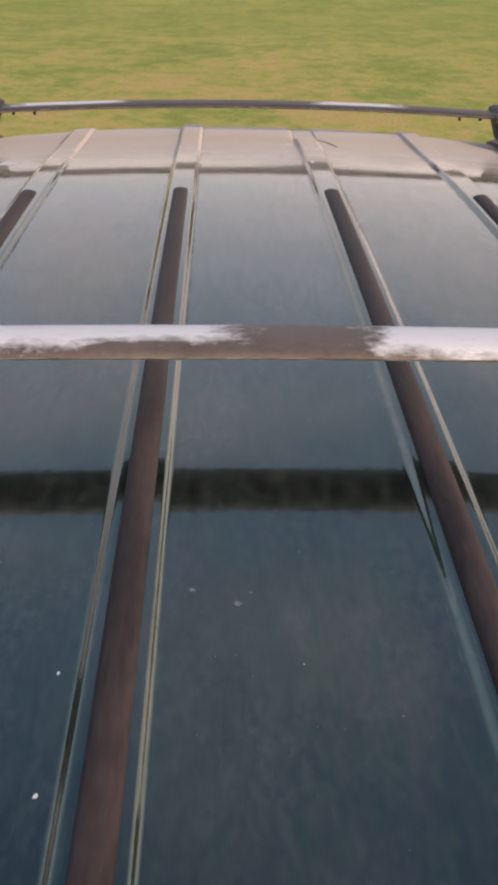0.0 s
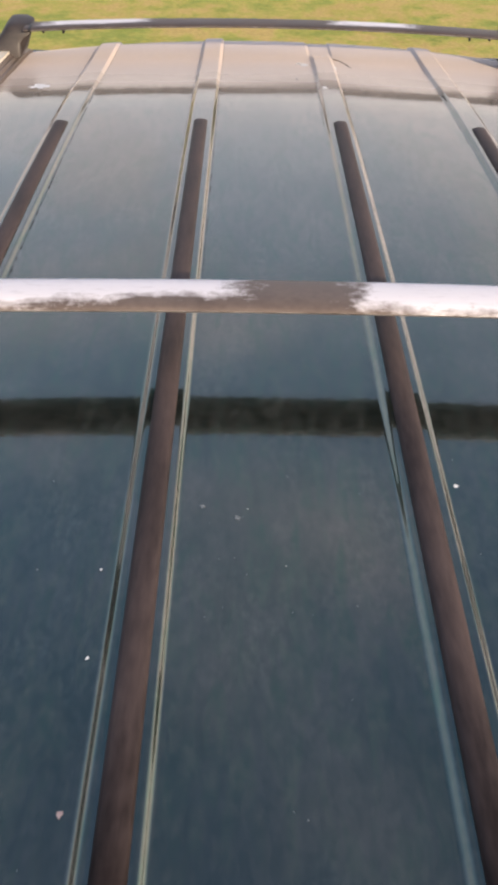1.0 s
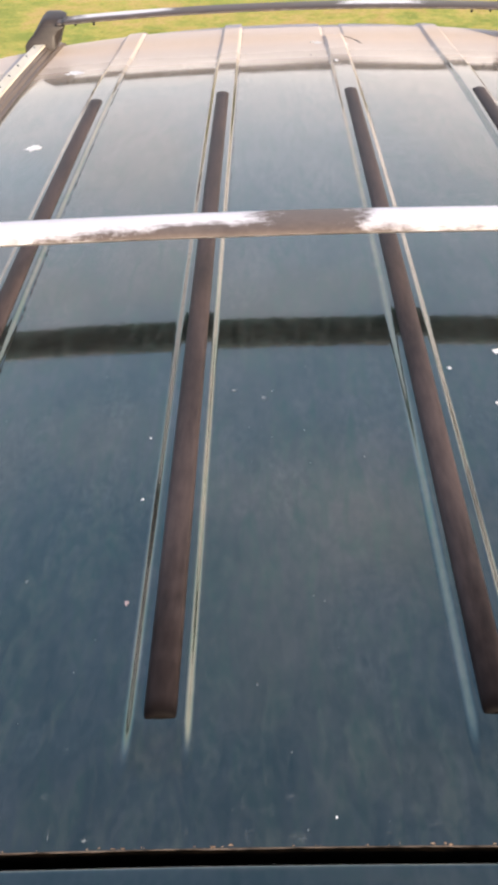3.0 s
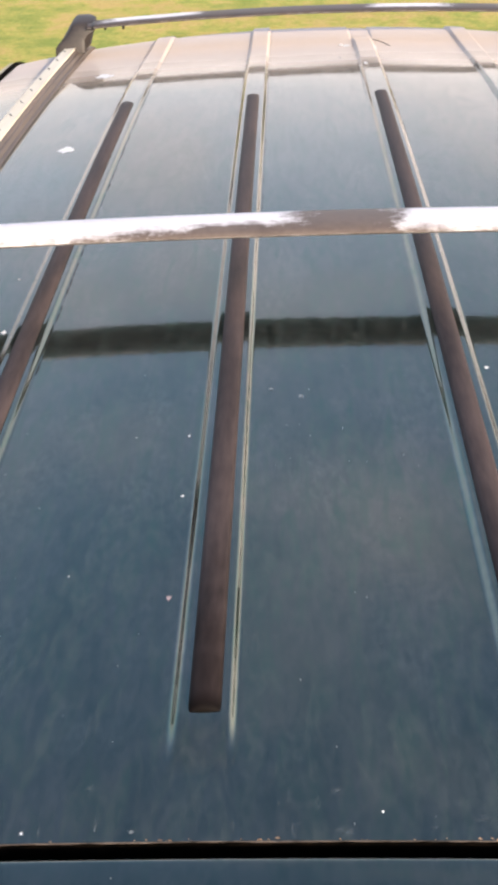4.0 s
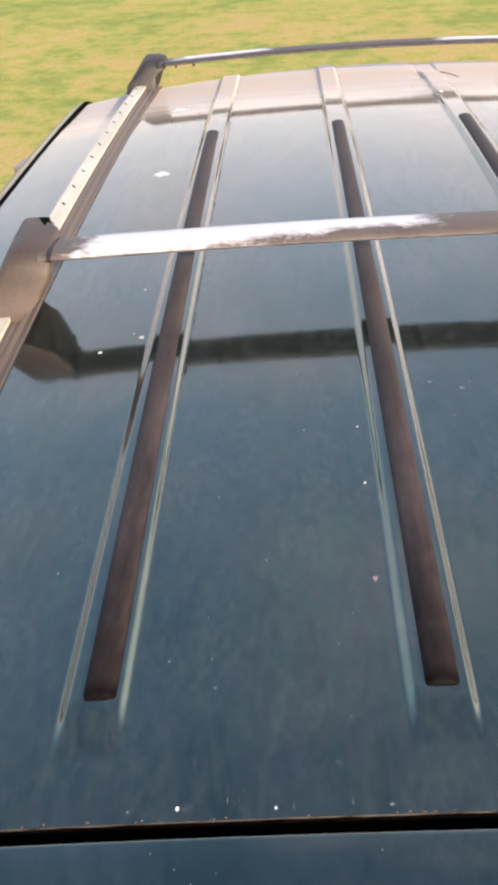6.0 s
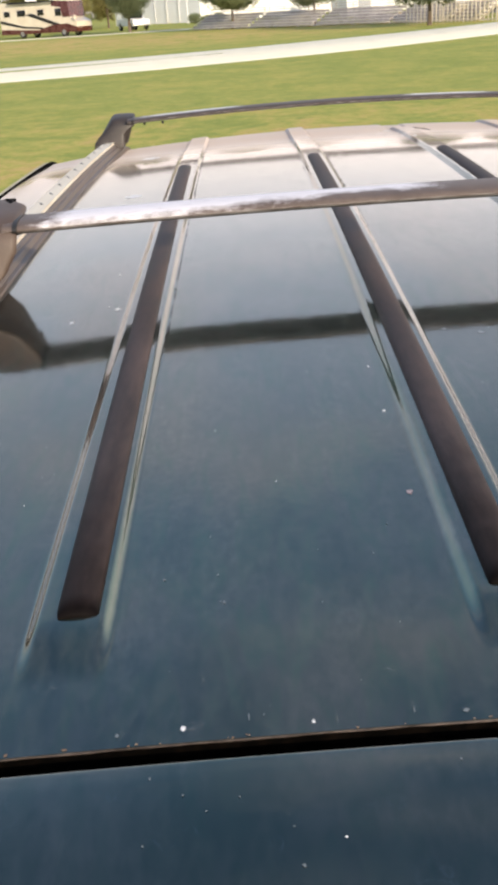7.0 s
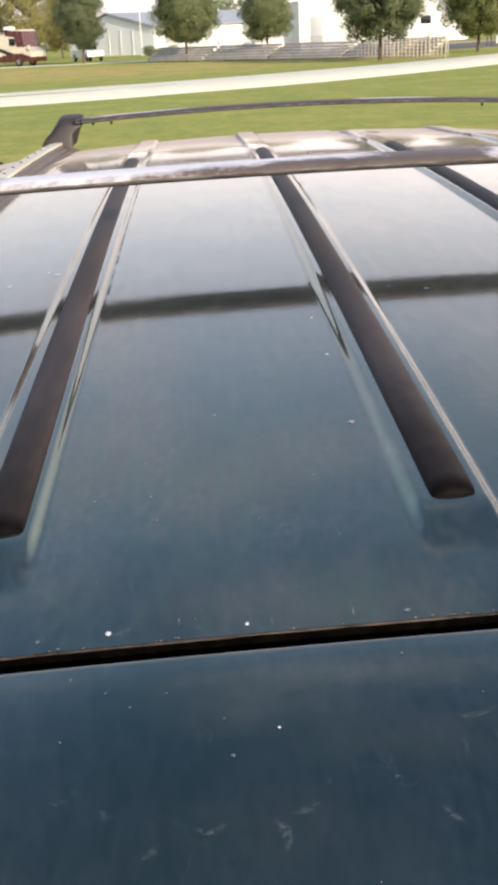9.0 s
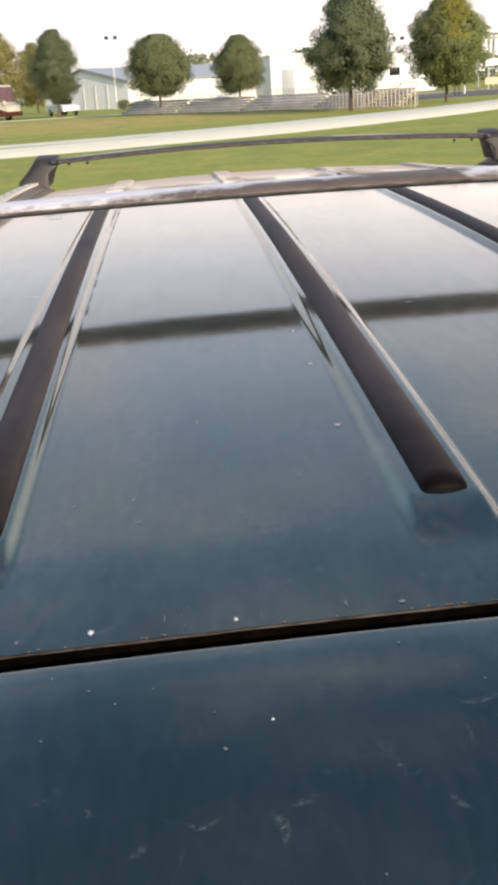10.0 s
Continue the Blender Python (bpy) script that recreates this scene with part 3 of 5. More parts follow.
build_ground()
road_near, road_far = bent((40.9, 0.62, 0.018), -9, 20), bent((53.4, 0.70, 0.014), -10, 26)
strip("road", road_near, road_far, -90, 90, 0.02, GRAVEL, "pale gravel road crossing the grass field", "road")
strip("road_verge", lambda x: road_near(x) + (0.66 - 0.10 * smooth01((-x - 2) / 14)) * (road_far(x) - road_near(x)), lambda x: road_near(x) + (0.665 + 0.11 * smooth01((-x - 2) / 14)) * (road_far(x) - road_near(x)), -60, -1, 0.028, surface("verge", (0.28, 0.29, 0.08), (0.48, 0.45, 0.18), 1.6, (0.9, 1.0)), "strip of dry grass along the gravel road's middle", "grass")
strip("driveway", bent((106.4, 0.05, 0.0), -30, 4), bent((109.6, 0.05, 0.0), -30, 4), -70, 2, 0.02, GRAVEL, "narrow pale gravel driveway before the motorhome", "driveway")
strip("street", bent((84.0, 0.45, 0.0), 10, 90), bent((104.0, 0.62, 0.0), 10, 90), 12, 120, 0.02, ASPHALT, "grey asphalt street behind the trees", "street")
strip("street_verge", bent((104.6, 0.62, 0.0), 10, 90), bent((113.0, 0.68, 0.0), 10, 90), 12, 120, 0.025, DIRT, "bare tan dirt along the street's far side", "dirt verge")


def build_grass():
    """Short tufts where the lawn is seen from nearby."""
    rng = np.random.default_rng(4)
    n = 5000
    y = 4.2 + 20 * rng.random(n) ** 1.4
    x = (rng.random(n) - 0.5) * (5 + y * 0.75)
    keep = ~((abs(x) < 1.1) & (y < 4.9))
    x, y = x[keep], y[keep]
    n = len(x)
    verts, faces = [], []
    k = 3
    ang = rng.random((n, k)) * 6.283
    hgt = -0.004 + 0.008 * rng.random((n, k))
    lean = 0.04 + 0.05 * rng.random((n, k))
    wid = 0.003 + 0.004 * rng.random((n, k))
    for i in range(n):
        for j in range(k):
            c, s = math.cos(ang[i, j]), math.sin(ang[i, j])
            px, py = x[i] + 0.03 * c, y[i] + 0.03 * s
            b = len(verts)
            verts += [(px - s * wid[i, j], py + c * wid[i, j], 0.0), (px + s * wid[i, j], py - c * wid[i, j], 0.0), (px + c * lean[i, j], py + s * lean[i, j], hgt[i, j] + 0.012)]
            faces.append((b, b + 1, b + 2))
    me = bpy.data.meshes.new("grass")
    me.from_pydata(verts, [], faces)
    ob = new("grass", me)
    me.materials.append(leafy("grass_blade", (0.33, 0.32, 0.085), (0.44, 0.37, 0.12)))
    tagged(ob, "short mown grass blades, green and straw coloured", "grass", kind="stuff")


build_grass()


# ---- the car ----
STRIPS = (-0.378, -0.126, 0.126, 0.378)
CAR_LABEL = "dark teal sport utility vehicle with roof rack, dusty and chipped paint"
car = thing("suv", CAR_LABEL, "car", (0, 0, 0))


def roof_z(x, y, detail=True):
    ax = abs(x)
    z = 1.747 - 0.0192 * (y - 1.45) ** 2 - 0.055 * ax * ax
    roll = y - (2.50 - 0.3 * x * x)
    if roll > 0:
        z -= 1.2 * roll ** 2
    if y < 0.2:
        z -= 0.3 * (0.2 - y) ** 2
    if ax > 0.5:
        z -= 0.08 * (ax - 0.5) ** 2
    if detail:
        for c in STRIPS:
            d = abs(x - c)
            if d < 0.04:
                wav = noise.noise((c * 9, y * 5.0, 1.5 if x < c else 7.5))
                edge, wide = (0.0266 + 0.0005 * wav, 0.0094 + 0.0008 * wav) if x < c else (0.0262 + 0.0004 * wav, 0.0078 + 0.0006 * wav)
                z += 0.0060 * smooth01((edge - d) / wide) * smooth01((y - 0.155) / 0.05)
        z -= 0.0072 * smooth01((y - 1.86) / 0.46)
        z += 0.0034 * math.exp(-((x - 0.10) / 0.13) ** 2 - ((y - 2.20) / 0.14) ** 2)
        z -= 0.0030 * math.exp(-((x - 0.11) / 0.05) ** 2 - ((y - 2.38) / 0.05) ** 2)
        if y > 2.32:
            z -= 0.009 * smooth01((0.030 - abs(x - 0.126)) / 0.012) * smooth01((y - 2.32) / 0.12)
        z += 0.00035 * noise.noise((x * 4.5, y * 3.0, 0.7)) + 0.0002 * noise.noise((x * 11.0, y * 7.0, 4.2))
    return z


def roof_front(x):
    return 2.62 - 0.30 * x * x


def roof_rear(x):
    return 0.1065 - 0.006 * x * x


def build_roof():
    xs = set()
    for i in range(-37, 38):
        xs.add(round(i * 0.02, 4) if abs(i) < 37 else 0.745 * (1 if i > 0 else -1))
    for c in STRIPS:
        for k in range(-24, 25):
            xs.add(round(c + k * 0.00125, 5))
    xs = sorted(xs)
    clean = [xs[0]]
    for x in xs[1:]:
        if x - clean[-1] > 0.0009:
            clean.append(x)
    xs = clean
    vs = [i / 30 * 0.06 for i in range(31)] + [0.06 + (i + 1) / 110 * 0.94 for i in range(110)]
    bm = bmesh.new()
    rows = []
    x_side = xs[-1]
    for j, v in enumerate([-0.1] + vs + [1.1]):
        row = []
        for i, x in enumerate([-x_side] + xs + [x_side]):
            vv = min(1.0, max(0.0, v))
            y = roof_rear(x) + (roof_front(x) - roof_rear(x)) * vv
            z = roof_z(x, y)
            side = i == 0 or i == len(xs) + 1
            if side:
                z -= 0.03
            if v < 0:
                z -= 0.022
                y += 0.008
            if v > 1:
                z -= 0.03
                y += 0.012
            row.append(bm.verts.new((x + (0.004 * (1 if x > 0 else -1) if side else 0), y, z)))
        rows.append(row)
    for q, w in zip(rows, rows[1:]):
        for i in range(len(q) - 1):
            bm.faces.new((q[i], q[i + 1], w[i + 1], w[i]))
    return part("roof_panel", bm, PAINT_ROOF, car, "glossy dark teal roof with four raised ribs", angle=50)


roof = build_roof()


def build_strip(c):
    """Rubber strip with a low rounded back, lying on its rib."""
    bm = bmesh.new()
    rings = []
    half = [(0.0125, -0.0010), (0.0121, 0.0020), (0.0106, 0.0038), (0.0078, 0.0054), (0.0042, 0.0065)]
    prof = [(-a, b) for a, b in half] + [(0.0, 0.0069)] + half[::-1]
    n = 60
    ends = [(0.0, 0.20, 0.90), (0.0010, 0.42, 0.955), (0.0030, 0.68, 0.985), (0.0065, 0.90, 1.0), (0.011, 0.985, 1.0)]
    run = [(0.2055 + a, s, w) for a, s, w in ends]
    run += [(0.22 + (1.76 - 0.22) * i / n, 1.0, 1.0) for i in range(n + 1)]
    run += [(1.772 - a, s, w) for a, s, w in ends[::-1]]
    for y, s, wide in run:
        cc = c * (0.988 + 0.02 * (y - 0.207) / 1.565)
        rings.append([(cc + px * wide, y, roof_z(cc, y) + (pz if pz < 0 else pz * s)) for px, pz in prof])
    loft(bm, rings)
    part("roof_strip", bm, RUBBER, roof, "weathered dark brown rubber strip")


for c in STRIPS:
    build_strip(c)


def build_liftgate():
    bm = bmesh.new()
    rows = []
    xs = [-0.74 + 0.02 * i for i in range(75)]
    prof = [(0.0957, -0.022), (0.0955, -0.0045), (0.0948, -0.0019), (0.0934, -0.0005), (0.0924, -0.00012), (0.0914, 0.0), (0.0895, 0.0), (0.086, 0.0)] + [(0.08 - 0.02 * i, -0.0010 * i - 0.00055 * i * i) for i in range(11)] + [(-0.135, -0.088), (-0.14, -0.11), (-0.10, -0.125)]
    for y, dz in prof:
        rows.append([bm.verts.new((x, y - 0.006 * x * x, roof_z(x, 0.1, False) + 0.0008 + dz + 0.0002 * noise.noise((x * 5, y * 5, 2)))) for x in xs])
    for q, w in zip(rows, rows[1:]):
        for i in range(len(q) - 1):
            bm.faces.new((q[i], w[i], w[i + 1], q[i + 1]))
    gate = part("liftgate_top", bm, PAINT_SCUFFED_SHADED, car, "scratched dark teal upper edge of the tailgate", angle=50)
    bm = bmesh.new()
    n = 40
    rings = []
    for i in range(n + 1):
        x = -0.75 + 1.5 * i / n
        z = roof_z(x, 0.1, False) - 0.034
        y = 0.1010 - 0.006 * x * x
        rings.append([(x, y - 0.02, z - 0.012), (x, y - 0.012, z), (x, y + 0.012, z + 0.002), (x, y + 0.02, z - 0.012)])
    loft(bm, rings)
    part("gap_seal", bm, SEAL, car, "black rubber seal deep in the tailgate gap")
    bm = bmesh.new()
    rings = []
    for i in range(n * 8 + 1):
        x = -0.74 + 1.48 * i / (n * 8)
        y = roof_rear(x)
        z = roof_z(x, y) - 0.0008
        w = 0.0004 + 0.0006 * max(-0.6, noise.noise((x * 38, 0.3, 1.0)) + 0.5 * noise.noise((x * 130, 0.7, 2.0)))
        rings.append([(x, y - w, z - 0.0004), (x, y - w, z), (x, y + 0.001, z + 0.0006), (x, y + 0.001, z - 0.0004)])
    loft(bm, rings)
    part("rusty_lip", bm, RUST, roof, "rusty folded rear lip of the roof")
    # near-black strip puts the gap's shade into its colour, with rust stains
    bm = bmesh.new()
    rings = []
    for i in range(n + 1):
        x = -0.74 + 1.48 * i / n
        y = roof_rear(x)
        z = roof_z(x, y)
        rings.append([(x, y + 0.0003, z - 0.0013), (x, y + 0.0010, z - 0.035), (x, y + 0.005, z - 0.035), (x, y + 0.005, z - 0.0013)])
    loft(bm, rings)
    part("gap_shade_strip", bm, GAPRUST, roof, "black strip for the shade in the tailgate gap")
    return gate


gate = build_liftgate()


def rail_z(x, y):
    return roof_z(x, y, False)


def build_rail(side):
    """Side rail: brown plastic body with an ivory slotted insert on the outer top."""
    y0, y1 = 0.30, 2.47
    n = 50
    prof = [(-0.0150, -0.004), (-0.0146, 0.0030), (-0.0136, 0.0042), (-0.0082, 0.0050), (-0.0074, 0.0062), (-0.0066, 0.0112), (-0.0058, 0.0124), (-0.0014, 0.0130), (-0.0008, 0.0142), (0.000, 0.0176), (0.003, 0.0185), (0.034, 0.0170), (0.038, 0.010), (0.040, -0.006)]
    bm = bmesh.new()
    rings = []
    for i in range(n + 1):
        y = y0 + (y1 - y0) * i / n
        bow = 0.582 - 0.006 * ((y - 1.2) / 1.2) ** 2
        end = smooth01(min(i, n - i) / 2.0) * 0.7 + 0.3
        rings.append([(side * (bow + px), y, rail_z(bow, y) + (pz * end if pz > 0 else pz - 0.012 * (px < -0.013 or px > 0.039))) for px, pz in prof])
    loft(bm, rings)
    bmesh.ops.recalc_face_normals(bm, faces=bm.faces)
    rail = part("side_rail", bm, RAILDARK, car, "weathered brown-grey roof rail with an ivory slotted insert")
    bm = bmesh.new()
    rings = []
    prof = [(0.0040, 0.0170), (0.0048, 0.0235), (0.031, 0.0225), (0.0368, 0.0160), (0.0365, 0.008)]
    for i in range(n + 1):
        y = y0 + 0.05 + (y1 - 0.06 - y0) * i / n
        bow = 0.582 - 0.006 * ((y - 1.2) / 1.2) ** 2
        rings.append([(side * (bow + px), y, rail_z(bow, y) + pz) for px, pz in prof])
    loft(bm, rings)
    bmesh.ops.recalc_face_normals(bm, faces=bm.faces)
    part("rail_insert", bm, IVORY, rail, "sun-bleached ivory metal insert")
    for k in range(20):
        y = 0.439 + 0.0965 * k
        bow = 0.582
        z = rail_z(bow, y) + 0.0225
        bm = bmesh.new()
        box(bm, (0, 0, 0), (0.0165, 0.0034, 0.0030), 0.0008, pose(side * (bow + 0.019), y, z, 0, 0, side * 66))
        part("rail_slot", bm, BLACK, rail)
    return rail


for side in (-1, 1):
    build_rail(side)


def build_crossbar(y, zc, arch, material, label, half_y, half_z, tip, rear):
    """Flat aerofoil cross bar on two swept feet; tip lowers its leading edge."""
    bm = bmesh.new()
    rings = []
    n, seg = 48, 24
    for i in range(n + 1):
        x = -0.545 + 1.09 * i / n
        z = zc - arch * (x / 0.545) ** 2
        ring = []
        for k in range(seg):
            a = 2 * math.pi * k / seg
            cy, cz = math.cos(a), math.sin(a)
            ring.append((x, y + half_y * math.copysign(abs(cy) ** 0.8, cy), z + half_z * math.copysign(abs(cz) ** 1.2, cz) - tip * cy))
        rings.append(ring)
    loft(bm, rings)
    bar = part("crossbar", bm, material, car, label, angle=60)
    for side in (-1, 1):
        base = rail_z(0.585, y) + 0.012
        zb = zc - arch
        hook = zb + half_z + 0.005
        # outline from the side: swept tail, flat top, overhanging nose
        out = [(-0.060, base), (-0.059, base + 0.008), (-0.054, base + 0.020), (-0.049, base + 0.030), (-0.044, zb - half_z - 0.012), (-0.040, zb - 0.006), (-0.030, zb + 0.004), (-0.012, hook - 0.002), (0.010, hook), (0.045, hook + 0.004), (0.088, hook + 0.003), (0.112, hook - 0.004), (0.114, hook - 0.014), (0.096, base + 0.030), (0.082, base + 0.012), (0.078, base), (0.030, base + 0.002), (0.0, base + 0.004), (-0.03, base)]
        bm = bmesh.new()
        mid = base + 0.03
        reach, deep = (0.577, 0.048) if rear else (0.556, 0.026)
        rings = []
        for u, sc in ((0.0, 0.90), (0.03, 0.965), (0.10, 1.0), (0.66, 1.0), (0.82, 0.985), (0.93, 0.94), (1.0, 0.84)):
            ring = []
            for oy, oz in out:
                low = base + 0.010 if rear else zb - half_z - 0.020
                rise = smooth01((oz - low) / (zb - half_z - low))
                if rear:
                    rise = 1 - (1 - min(1.0, max(0.0, (oz - base) / (zb - half_z - base)))) ** 2
                if oy > 0.045:
                    rise *= 0.35
                inner, outer = reach - deep * rise, 0.632 - 0.042 * smooth01((oz - base) / (zb + 0.01 - base))
                ring.append((side * (inner + (outer - inner) * u), y + oy * sc * (1.0 if rear else 0.68), mid + (oz - mid) * sc - (0.010 if oz < base + 0.003 and u > 0.8 else 0)))
            rings.append(ring)
        vs = [[bm.verts.new(p) for p in r] for r in rings]
        k = len(out)
        for q, w in zip(vs, vs[1:]):
            for i in range(k):
                bm.faces.new((q[i], q[(i + 1) % k], w[(i + 1) % k], w[i]))
        caps = [bm.faces.new(vs[0][::-1]), bm.faces.new(vs[-1])]
        bmesh.ops.triangulate(bm, faces=caps)
        bmesh.ops.recalc_face_normals(bm, faces=bm.faces)
        foot = part("foot", bm, PLASTIC if rear else FOOT_DARK, bar, "brown-grey plastic foot clamped to the rail" if rear else "near-black plastic foot clamped to the rail", angle=40)
        if rear:
            # black wedge for the shade in the nose, where the rail's insert runs in
            bm = bmesh.new()
            nose = [(0.5490, y + 0.048), (0.5490, y + 0.0815), (0.5640, y + 0.0835)]
            loft(bm, [[(side * px, py, hook - 0.022) for px, py in nose], [(side * px, py, hook + 0.0046) for px, py in nose]])
            bmesh.ops.recalc_face_normals(bm, faces=bm.faces)
            part("nose_shade_wedge", bm, SEAL, foot, "black wedge for the shaded hollow in the foot nose")
        bm = bmesh.new()
        rings = []
        at = reach - deep
        for px, g in ((at - 0.0016, 1.0), (at - 0.0014, 1.045), (at - 0.0002, 1.045), (at + 0.004, 1.03)):
            rings.append([(side * px, y + half_y * g * math.cos(2 * math.pi * q / 20), zc - arch * (px / 0.545) ** 2 + (half_z + 0.001) * g * math.sin(2 * math.pi * q / 20) - tip * math.cos(2 * math.pi * q / 20)) for q in range(20)])
        loft(bm, rings)
        bmesh.ops.recalc_face_normals(bm, faces=bm.faces)
        part("joint_seal", bm, BLACK, foot, "black joint between foot and bar")
        for dx in () if rear else (0.505, 0.46):
            bm = bmesh.new()
            tube(bm, [(side * dx, y - 0.012, zb - half_z + 0.004), (side * dx, y - 0.012, zb - half_z - 0.0025)], 0.003, 8)
            part("screw", bm, BLACK, bar)
    return bar


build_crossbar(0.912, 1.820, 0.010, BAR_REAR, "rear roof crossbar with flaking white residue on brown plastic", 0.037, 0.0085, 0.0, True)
build_crossbar(2.345, 1.799, 0.017, BAR_FRONT, "front roof crossbar, brown-grey, white in places", 0.044, 0.0068, 0.0015, False)


def build_shell():
    """Lower body, pillars, glass, wheels and mirrors."""
    def ring(y, hw, z0, z1, r=0.10):
        pts = []
        for sx, sz, a0 in ((1, 0, -90), (1, 1, 0), (-1, 1, 90), (-1, 0, 180)):
            for k in range(5):
                a = radians(a0 + 22.5 * k)
                pts.append((sx * (hw - r) + r * math.cos(a), y, (z1 - r if sz else z0 + r) + r * math.sin(a)))
        return pts
    bm = bmesh.new()
    stations = [(-0.46, 0.84, 0.46, 0.78), (-0.42, 0.90, 0.36, 0.98), (-0.30, 0.925, 0.33, 1.08), (0.4, 0.93, 0.33, 1.10), (1.4, 0.935, 0.33, 1.10), (2.6, 0.93, 0.33, 1.09), (3.30, 0.90, 0.33, 1.06), (3.7, 0.88, 0.33, 1.02), (4.2, 0.84, 0.35, 0.95), (4.42, 0.80, 0.40, 0.88), (4.50, 0.72, 0.46, 0.76)]
    loft(bm, [ring(*s) for s in stations])
    bmesh.ops.recalc_face_normals(bm, faces=bm.faces)
    part("body", bm, PAINT, car, "dark teal lower body")
    # pillars and window frames
    def sheet(name, pts, material, thick=0.03, label=""):
        b = bmesh.new()
        nrm = (Vector(pts[1]) - Vector(pts[0])).cross(Vector(pts[-1]) - Vector(pts[0])).normalized() * thick
        loft(b, [[Vector(p) for p in pts], [Vector(p) - nrm for p in pts]])
        bmesh.ops.recalc_face_normals(b, faces=b.faces)
        return part(name, b, material, car, label)
    top = lambda y: roof_z(0.75, y, False) - 0.03
    for s in (-1, 1):
        xt, xb = s * 0.761, s * 0.905
        for name, ya, yb, yc, yd in (("rear_pillar", -0.12, 0.20, 0.10, -0.30), ("door_pillar", 0.98, 1.08, 1.10, 1.00), ("door_pillar", 1.80, 1.92, 1.94, 1.82), ("front_pillar", 2.44, 2.52, 3.36, 3.24)):
            sheet(name, [(xt, ya, top(max(0.1, ya))), (xt, yb, top(min(2.5, max(0.1, yb)))), (xb, yc, 1.07), (xb, yd, 1.07)], PAINT, -0.05 * s)
        for ya, yb, yc, yd in ((0.20, 0.98, 1.00, 0.10), (1.08, 1.80, 1.82, 1.10), (1.92, 2.44, 3.24, 1.94)):
            sheet("side_window", [(xt - s * 0.008, ya, top(max(0.15, ya)) - 0.005), (xt - s * 0.008, yb, top(min(2.5, yb)) - 0.005), (xb - s * 0.008, yc, 1.08), (xb - s * 0.008, yd, 1.08)], GLASS, -0.006 * s, "dark tinted side window")
        # painted gutter and black door seal along the roof's edge
        b = bmesh.new()
        rings = []
        for i in range(41):
            y = 0.12 + 2.36 * i / 40
            z = roof_z(0.745, y, False)
            rings.append([(s * 0.7495, y, z - 0.028), (s * 0.7495, y, z - 0.004), (s * 0.753, y, z + 0.0008), (s * 0.757, y, z - 0.001), (s * 0.7585, y, z - 0.03)])
        loft(b, rings)
        bmesh.ops.recalc_face_normals(b, faces=b.faces)
        part("door_seal", b, SEAL, car, "black rubber door seal along the roof edge")
        b = bmesh.new()
        rings = []
        for i in range(41):
            y = 0.10 + 2.40 * i / 40
            z = roof_z(0.745, y, False)
            rings.append([(s * 0.759, y, z - 0.034), (s * 0.759, y, z - 0.004), (s * 0.766, y, z - 0.0015), (s * 0.780, y, z - 0.010), (s * 0.787, y, z - 0.05)])
        loft(b, rings)
        bmesh.ops.recalc_face_normals(b, faces=b.faces)
        part("door_frame", b, KHAKI, car, "dusty khaki upper edge of the door frames")
        # mirror
        b = bmesh.new()
        box(b, (0, 0, 0), (0.18, 0.11, 0.16), 0.045, pose(s * 1.115, 2.80, 1.255, 0, s * 8, s * 8))
        mir = part("wing_mirror", b, BLACK, car, "black plastic wing mirror")
        # pale cap puts the sunlight on the mirror's top into its colour
        b = bmesh.new()
        box(b, (0, 0, 0), (0.10, 0.13, 0.075), 0.026, pose(s * 1.066, 2.96, 1.366, 0, s * 8, s * 8))
        part("mirror_lit_cap", b, TANBOARD, mir, "mirror housing top, sunlight in its tan colour")
        b = bmesh.new()
        box(b, (0, 0, 0), (0.15, 0.05, 0.05), 0.012, pose(s * 1.01, 2.86, 1.26, 0, s * 12, 0))
        part("mirror_arm", b, BLACK, mir)
    sheet("windshield", [(-0.72, 2.52, 1.655), (0.72, 2.52, 1.655), (0.84, 3.42, 1.075), (-0.84, 3.42, 1.075)], GLASS, -0.008, "windshield")
    b = bmesh.new()
    rows = []
    for i in range(25):
        x = -0.74 + 1.48 * i / 24
        y = roof_front(x)
        z = roof_z(x, y) - 0.03
        rows.append([(x, y + 0.013, z + 0.004), (x, y + 0.05, z - 0.028), (x, y + 0.045, z - 0.04), (x, y - 0.03, z - 0.02)])
    loft(b, rows)
    bmesh.ops.recalc_face_normals(b, faces=b.faces)
    part("windshield_header", b, BLACK, car, "black windshield moulding")
    sheet("windshield_upper", [(-0.74, 2.51, 1.62), (0.74, 2.51, 1.62), (0.70, 2.735, 1.64), (-0.70, 2.735, 1.64)], GLASS, 0.006)
    sheet("tailgate_window", [(-0.72, -0.115, 1.60), (0.72, -0.115, 1.60), (0.80, -0.30, 1.09), (-0.80, -0.30, 1.09)], GLASS, 0.008, "dark tinted tailgate window")
    for s in (-1, 1):
        b = bmesh.new()
        box(b, (s * 0.62, 4.46, 0.76), (0.28, 0.08, 0.14), 0.03)
        part("headlight", b, GLASS, car, "headlight")
        b = bmesh.new()
        box(b, (s * 0.83, -0.43, 0.90), (0.13, 0.08, 0.30), 0.025)
        part("tail_light", b, surface("red_lens", (0.25, 0.01, 0.01), (0.35, 0.02, 0.02), 4, (0.15, 0.25)), car, "red tail light")
    for y0 in (-0.50, 4.52):
        b = bmesh.new()
        box(b, (0, y0, 0.58), (1.66, 0.14, 0.22), 0.05)
        part("bumper", b, BLACK, car, "dark bumper")
